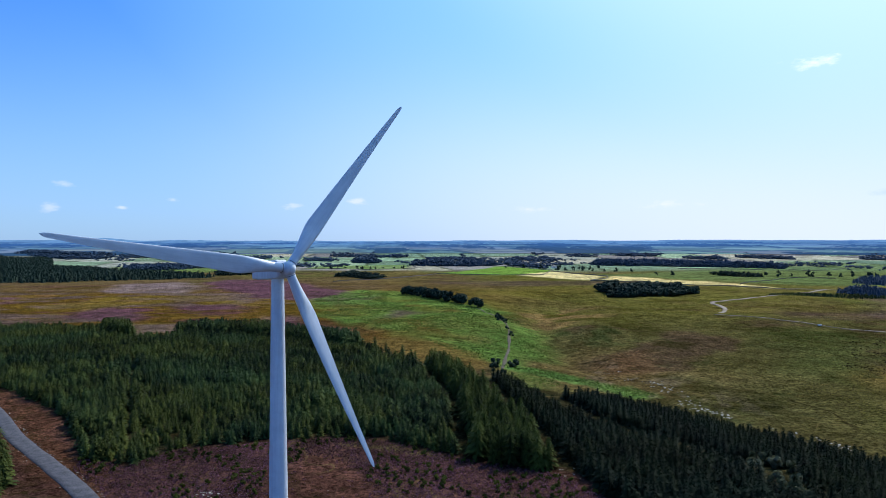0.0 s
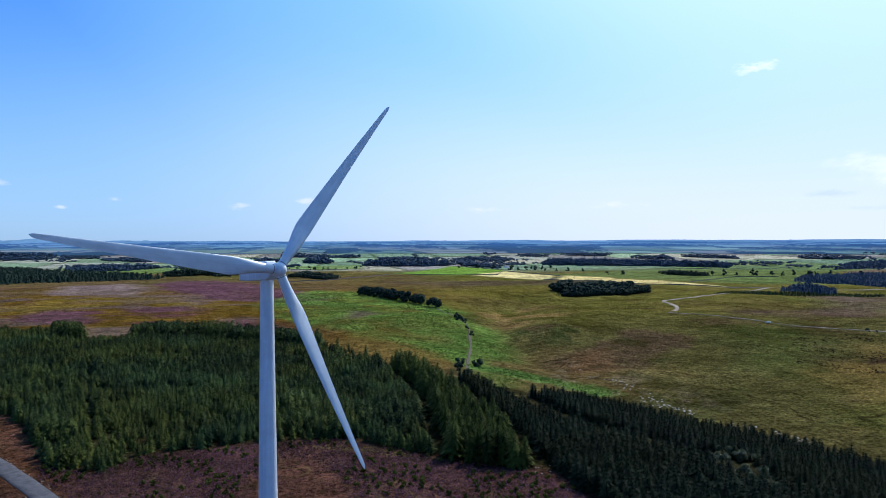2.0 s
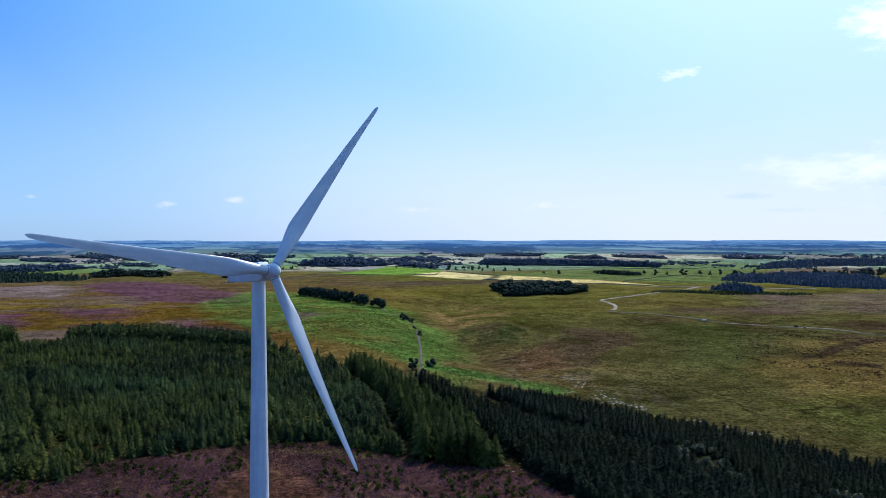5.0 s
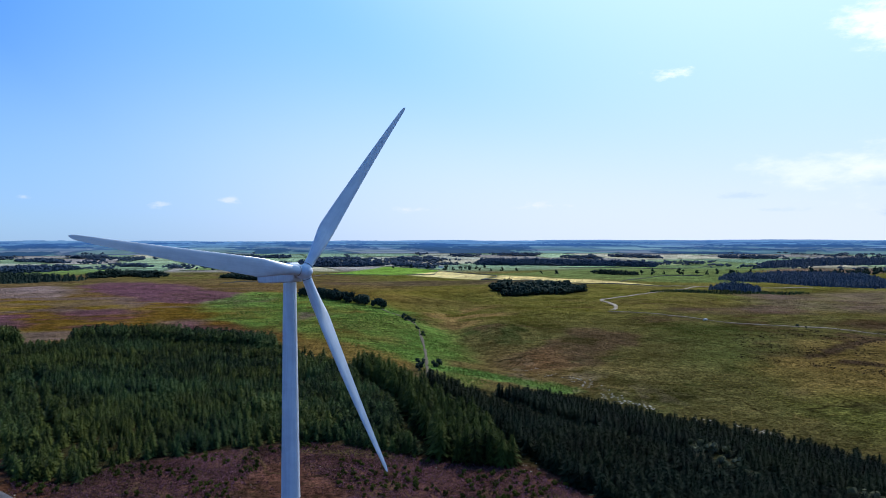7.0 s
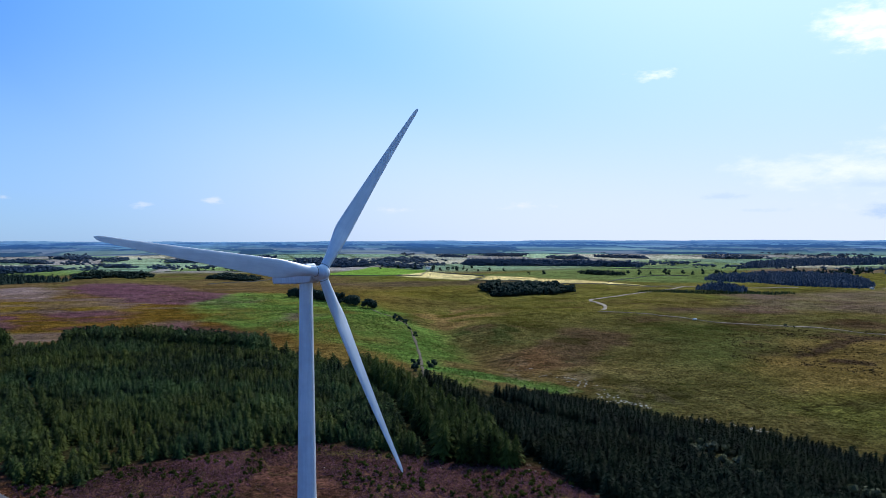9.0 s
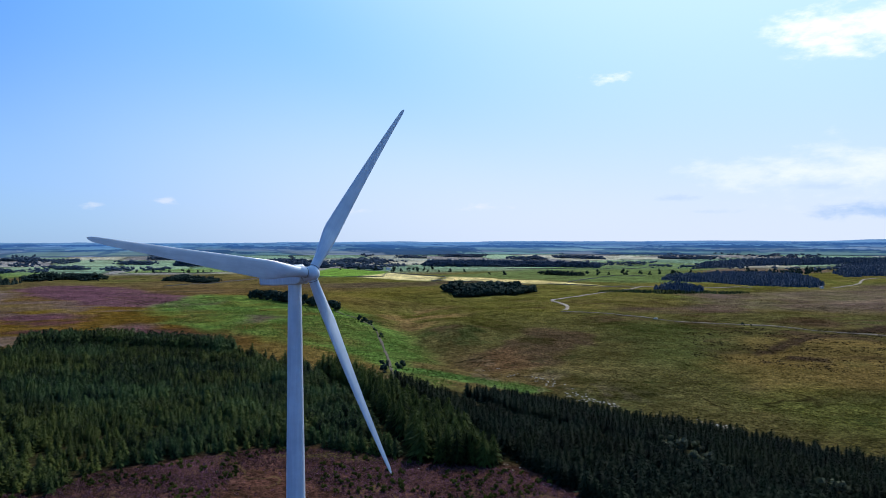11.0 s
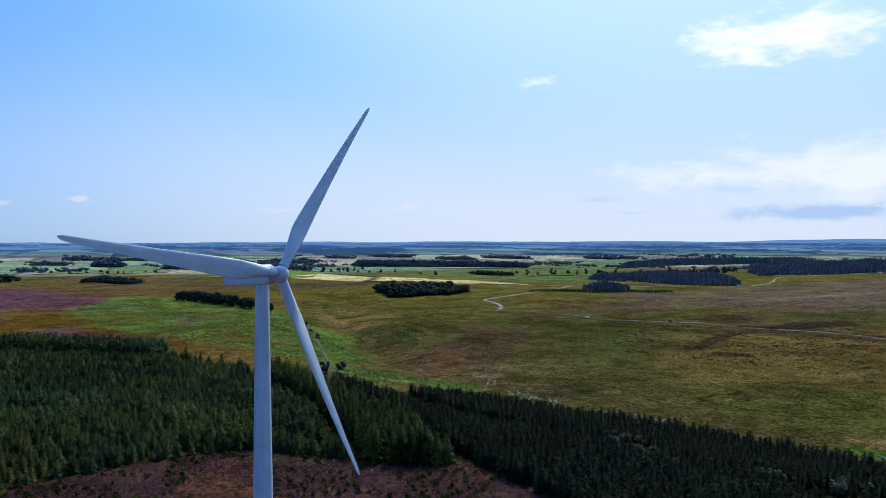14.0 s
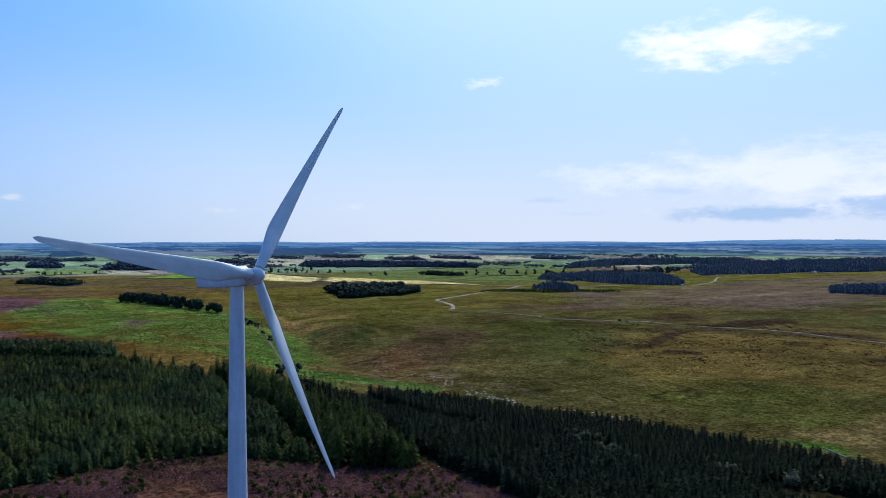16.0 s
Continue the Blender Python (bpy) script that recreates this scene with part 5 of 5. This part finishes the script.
def stone_shape(r):
    bm = bmesh.new()
    bmesh.ops.create_icosphere(bm, subdivisions=1, radius=1.0)
    for v in bm.verts:
        v.co *= r.uniform(0.75, 1.15)
        v.co.z *= 0.55
    bm.verts.ensure_lookup_table()
    out = np.array([v.co[:] for v in bm.verts]), np.array([[v.index for v in f.verts] for f in bm.faces])
    bm.free()
    return out


STONES = [stone_shape(rnd) for _ in range(4)]
line = smooth_line([(186, 335), (190, 305), (198, 280), (196, 250), (193, 222), (204, 190), (216, 160), (232, 120)], 1.0)
r = np.random.default_rng(461)
spots = line[r.integers(0, len(line), 520)] + r.normal(0, 3.6, (520, 2))
spots = spots[fractal(spots[:, 0] / 12, spots[:, 1] / 20, 462, 2) > 0.05]
scatter("pale_stones", STONES, spots, r.uniform(0.25, 0.9, len(spots)), ROCK, "pale stones scattered along the boggy stream", "stones", 463, sink=0.15)
spots = np.concatenate([r.uniform((-130, 110), (-84, 170), (26, 2)), r.uniform((-60, 60), (60, 110), (18, 2)), r.uniform((84, 55), (98, 85), (14, 2))])
scatter("pale_stones", STONES, spots, r.uniform(0.2, 0.5, len(spots)), ROCK, "pale stones lying in the clearing", "stones", 464, sink=0.1)


verge = smooth_line([(-153, 190), (-124, 145), (-94, 105), (-72, 75), (-48, 38)], 0.8)
r = np.random.default_rng(466)
spots = verge[r.integers(0, len(verge), 170)] + np.array((0.8, 0.55)) * r.choice((-4.3, 4.3, 4.6), (170, 1)) + r.normal(0, 0.5, (170, 2))
scatter("verge_stones", STONES, spots, r.uniform(0.12, 0.42, len(spots)), ROCK, "pale rubble along the edges of the gravel road", "stones", 467, sink=0.08)


# ---- farm buildings and a van ----
def farmhouse(x, y, turn, long, wide, eaves, ridge_z, label):
    h = root("farmhouse", pose(x, y, land(x, y), 0, 0, turn), label, "house", "far farm buildings")
    bm = bmesh.new()
    a, b = long / 2, wide / 2
    front = [bm.verts.new(p) for p in ((-a, -b, -1), (-a, b, -1), (-a, b, eaves), (-a, 0, ridge_z), (-a, -b, eaves))]
    rear = [bm.verts.new((v.co.x + long, v.co.y, v.co.z)) for v in front]
    bm.faces.new(front), bm.faces.new(rear[::-1])
    for i in range(5):
        bm.faces.new((front[i], front[(i + 1) % 5], rear[(i + 1) % 5], rear[i]))
    part("wall", bm, RENDER, h)
    for s in (-1, 1):
        slab = [(-a - 0.4, s * (b + 0.4), eaves - 0.2), (a + 0.4, s * (b + 0.4), eaves - 0.2), (a + 0.4, 0, ridge_z + 0.15), (-a - 0.4, 0, ridge_z + 0.15)]
        part("roof", loft([[(p[0], p[1], p[2] + 0.02) for p in slab], [(p[0], p[1], p[2] + 0.25) for p in slab]]), SLATE, h)
        for k in range(3):
            part("window", block(1.1, 0.12, 1.3, (-a + long * (k + 0.5) / 3, s * (b + 0.02), eaves * 0.55), 0.03, 1), GLASS, h)
    part("chimney", block(0.9, 0.7, 1.8, (a - 0.8, 0, ridge_z + 0.7), 0.05, 1), WALLING, h)


farmhouse(1765, 1075, 20, 24, 7, 2.6, 4.2, "low white farm building by the far forest")
farmhouse(1060, 868, 65, 7, 5, 2.3, 3.8, "small white cottage at the end of the wood")
farmhouse(560, 2010, 10, 14, 8, 5, 8, "white farmhouse among trees")
farmhouse(965, 2330, -20, 20, 10, 5, 8, "pale farm building behind the long wood")


def van(x, y, turn):
    v = root("van", pose(x, y, land(x, y) + 0.55, 0, 0, turn), "white panel van on the moor track", "van")
    side = [(-2.1, 0.4), (2.1, 0.4), (2.2, 0.75), (2.1, 1.0), (1.4, 1.15), (0.9, 1.7), (0.7, 1.8), (-2.0, 1.8), (-2.1, 1.7)]
    part("body", loft([[(p[0], s * 0.9, p[1]) for p in side] for s in (-1, 1)]), RENDER, v)
    part("windscreen", loft([[(1.43, s * 0.8, 1.18), (0.93, s * 0.8, 1.66), (0.99, s * 0.8, 1.70), (1.49, s * 0.8, 1.22)] for s in (-1, 1)]), GLASS, v)
    for wx in (-1.35, 1.4):
        for wy in (-0.9, 0.9):
            w = part("wheel", loft([[(wx + 0.36 * math.cos(a), wy + d, 0.36 + 0.36 * math.sin(a)) for a in [k * math.pi / 8 for k in range(16)]] for d in (-0.12, 0.12)]), TYRE, v)
            part("rim", loft([[(wx + 0.2 * math.cos(a), wy + d, 0.36 + 0.2 * math.sin(a)) for a in [k * math.pi / 8 for k in range(16)]] for d in (-0.14, 0.14)]), SLATE, w)


van(449, 504, 118)


# ---- field walls, bales and a heap of boulders ----
def stone_wall(points, tall, seed):
    line = smooth_line(points, 8.0)
    way = np.gradient(line, axis=0)
    way /= np.linalg.norm(way, axis=1)[:, None]
    side = np.stack([way[:, 1], -way[:, 0]], -1)
    top = tall * (1 + 0.25 * value_noise(np.arange(len(line)) * 0.7, np.zeros(len(line)), seed))
    base = height(line[:, 0], line[:, 1])
    rows = [np.column_stack([line + side * o, base + dz]) for o, dz in ((-0.6, -0.8 + 0 * top), (-0.4, top), (0.4, top), (0.6, -0.8 + 0 * top))]
    verts = np.stack(rows, 1).reshape(-1, 3)
    i, j = np.meshgrid(np.arange(len(line) - 1), np.arange(3), indexing="ij")
    quads = np.stack([i * 4 + j, i * 4 + j + 1, (i + 1) * 4 + j + 1, (i + 1) * 4 + j], -1).reshape(-1, 4)
    tagged(mesh_object("stone_wall", verts, quads, WALLING), "long dark dry-stone field wall", "wall", "field walls")


for k, points in enumerate(([(170, 1590), (290, 1552), (415, 1522), (352, 1518)], [(450, 1268), (600, 1150), (735, 1052)], [(456, 1270), (540, 1450), (486, 1715)], [(520, 1850), (420, 2180)],
                            [(415, 1525), (520, 1850)], [(-60, 1300), (60, 1420), (170, 1590)], [(720, 1185), (900, 1330), (1010, 1330)], [(-200, 2080), (120, 2050), (150, 2280)],
                            [(900, 1900), (1200, 1750), (1500, 1950)])):
    stone_wall(points, 1.5, 500 + k)


def hay_bale(x, y, turn):
    ob = root("hay_bale", pose(x, y, land(x, y), 0, 0, turn), "round straw-coloured hay bale on the mown field", "hay bale", "bales on the mown field")
    rings = [[(d, 0.75 * s * math.cos(a), 0.75 + 0.75 * s * math.sin(a)) for a in [k * math.pi / 8 for k in range(16)]] for d, s in ((-0.62, 0.9), (-0.55, 1.0), (0.55, 1.0), (0.62, 0.9))]
    part("bale", loft(rings), STRAW, ob)
    return ob


STRAW = plain_material("straw", (0.16, 0.12, 0.05), (0.30, 0.24, 0.11), 3.0, 0.9, 0.05)
bale = None
for x, y in spots_in([(480, 1275), (720, 1085), (700, 1170), (560, 1420)], 40, 471):
    if bale is None:
        bale = hay_bale(x, y, rnd.uniform(0, 360))
    else:
        copy_thing(bale, pose(x, y, land(x, y), 0, 0, rnd.uniform(0, 360)))
r = np.random.default_rng(481)
spots = np.stack([-30 + r.normal(0, 3.0, 45), 69 + r.normal(0, 2.0, 45)], -1)
scatter("boulder_heap", STONES, spots, r.uniform(0.2, 0.6, 45), ROCK, "heap of pale boulders and timber in the clearing", "boulders", 482, sink=0.1)
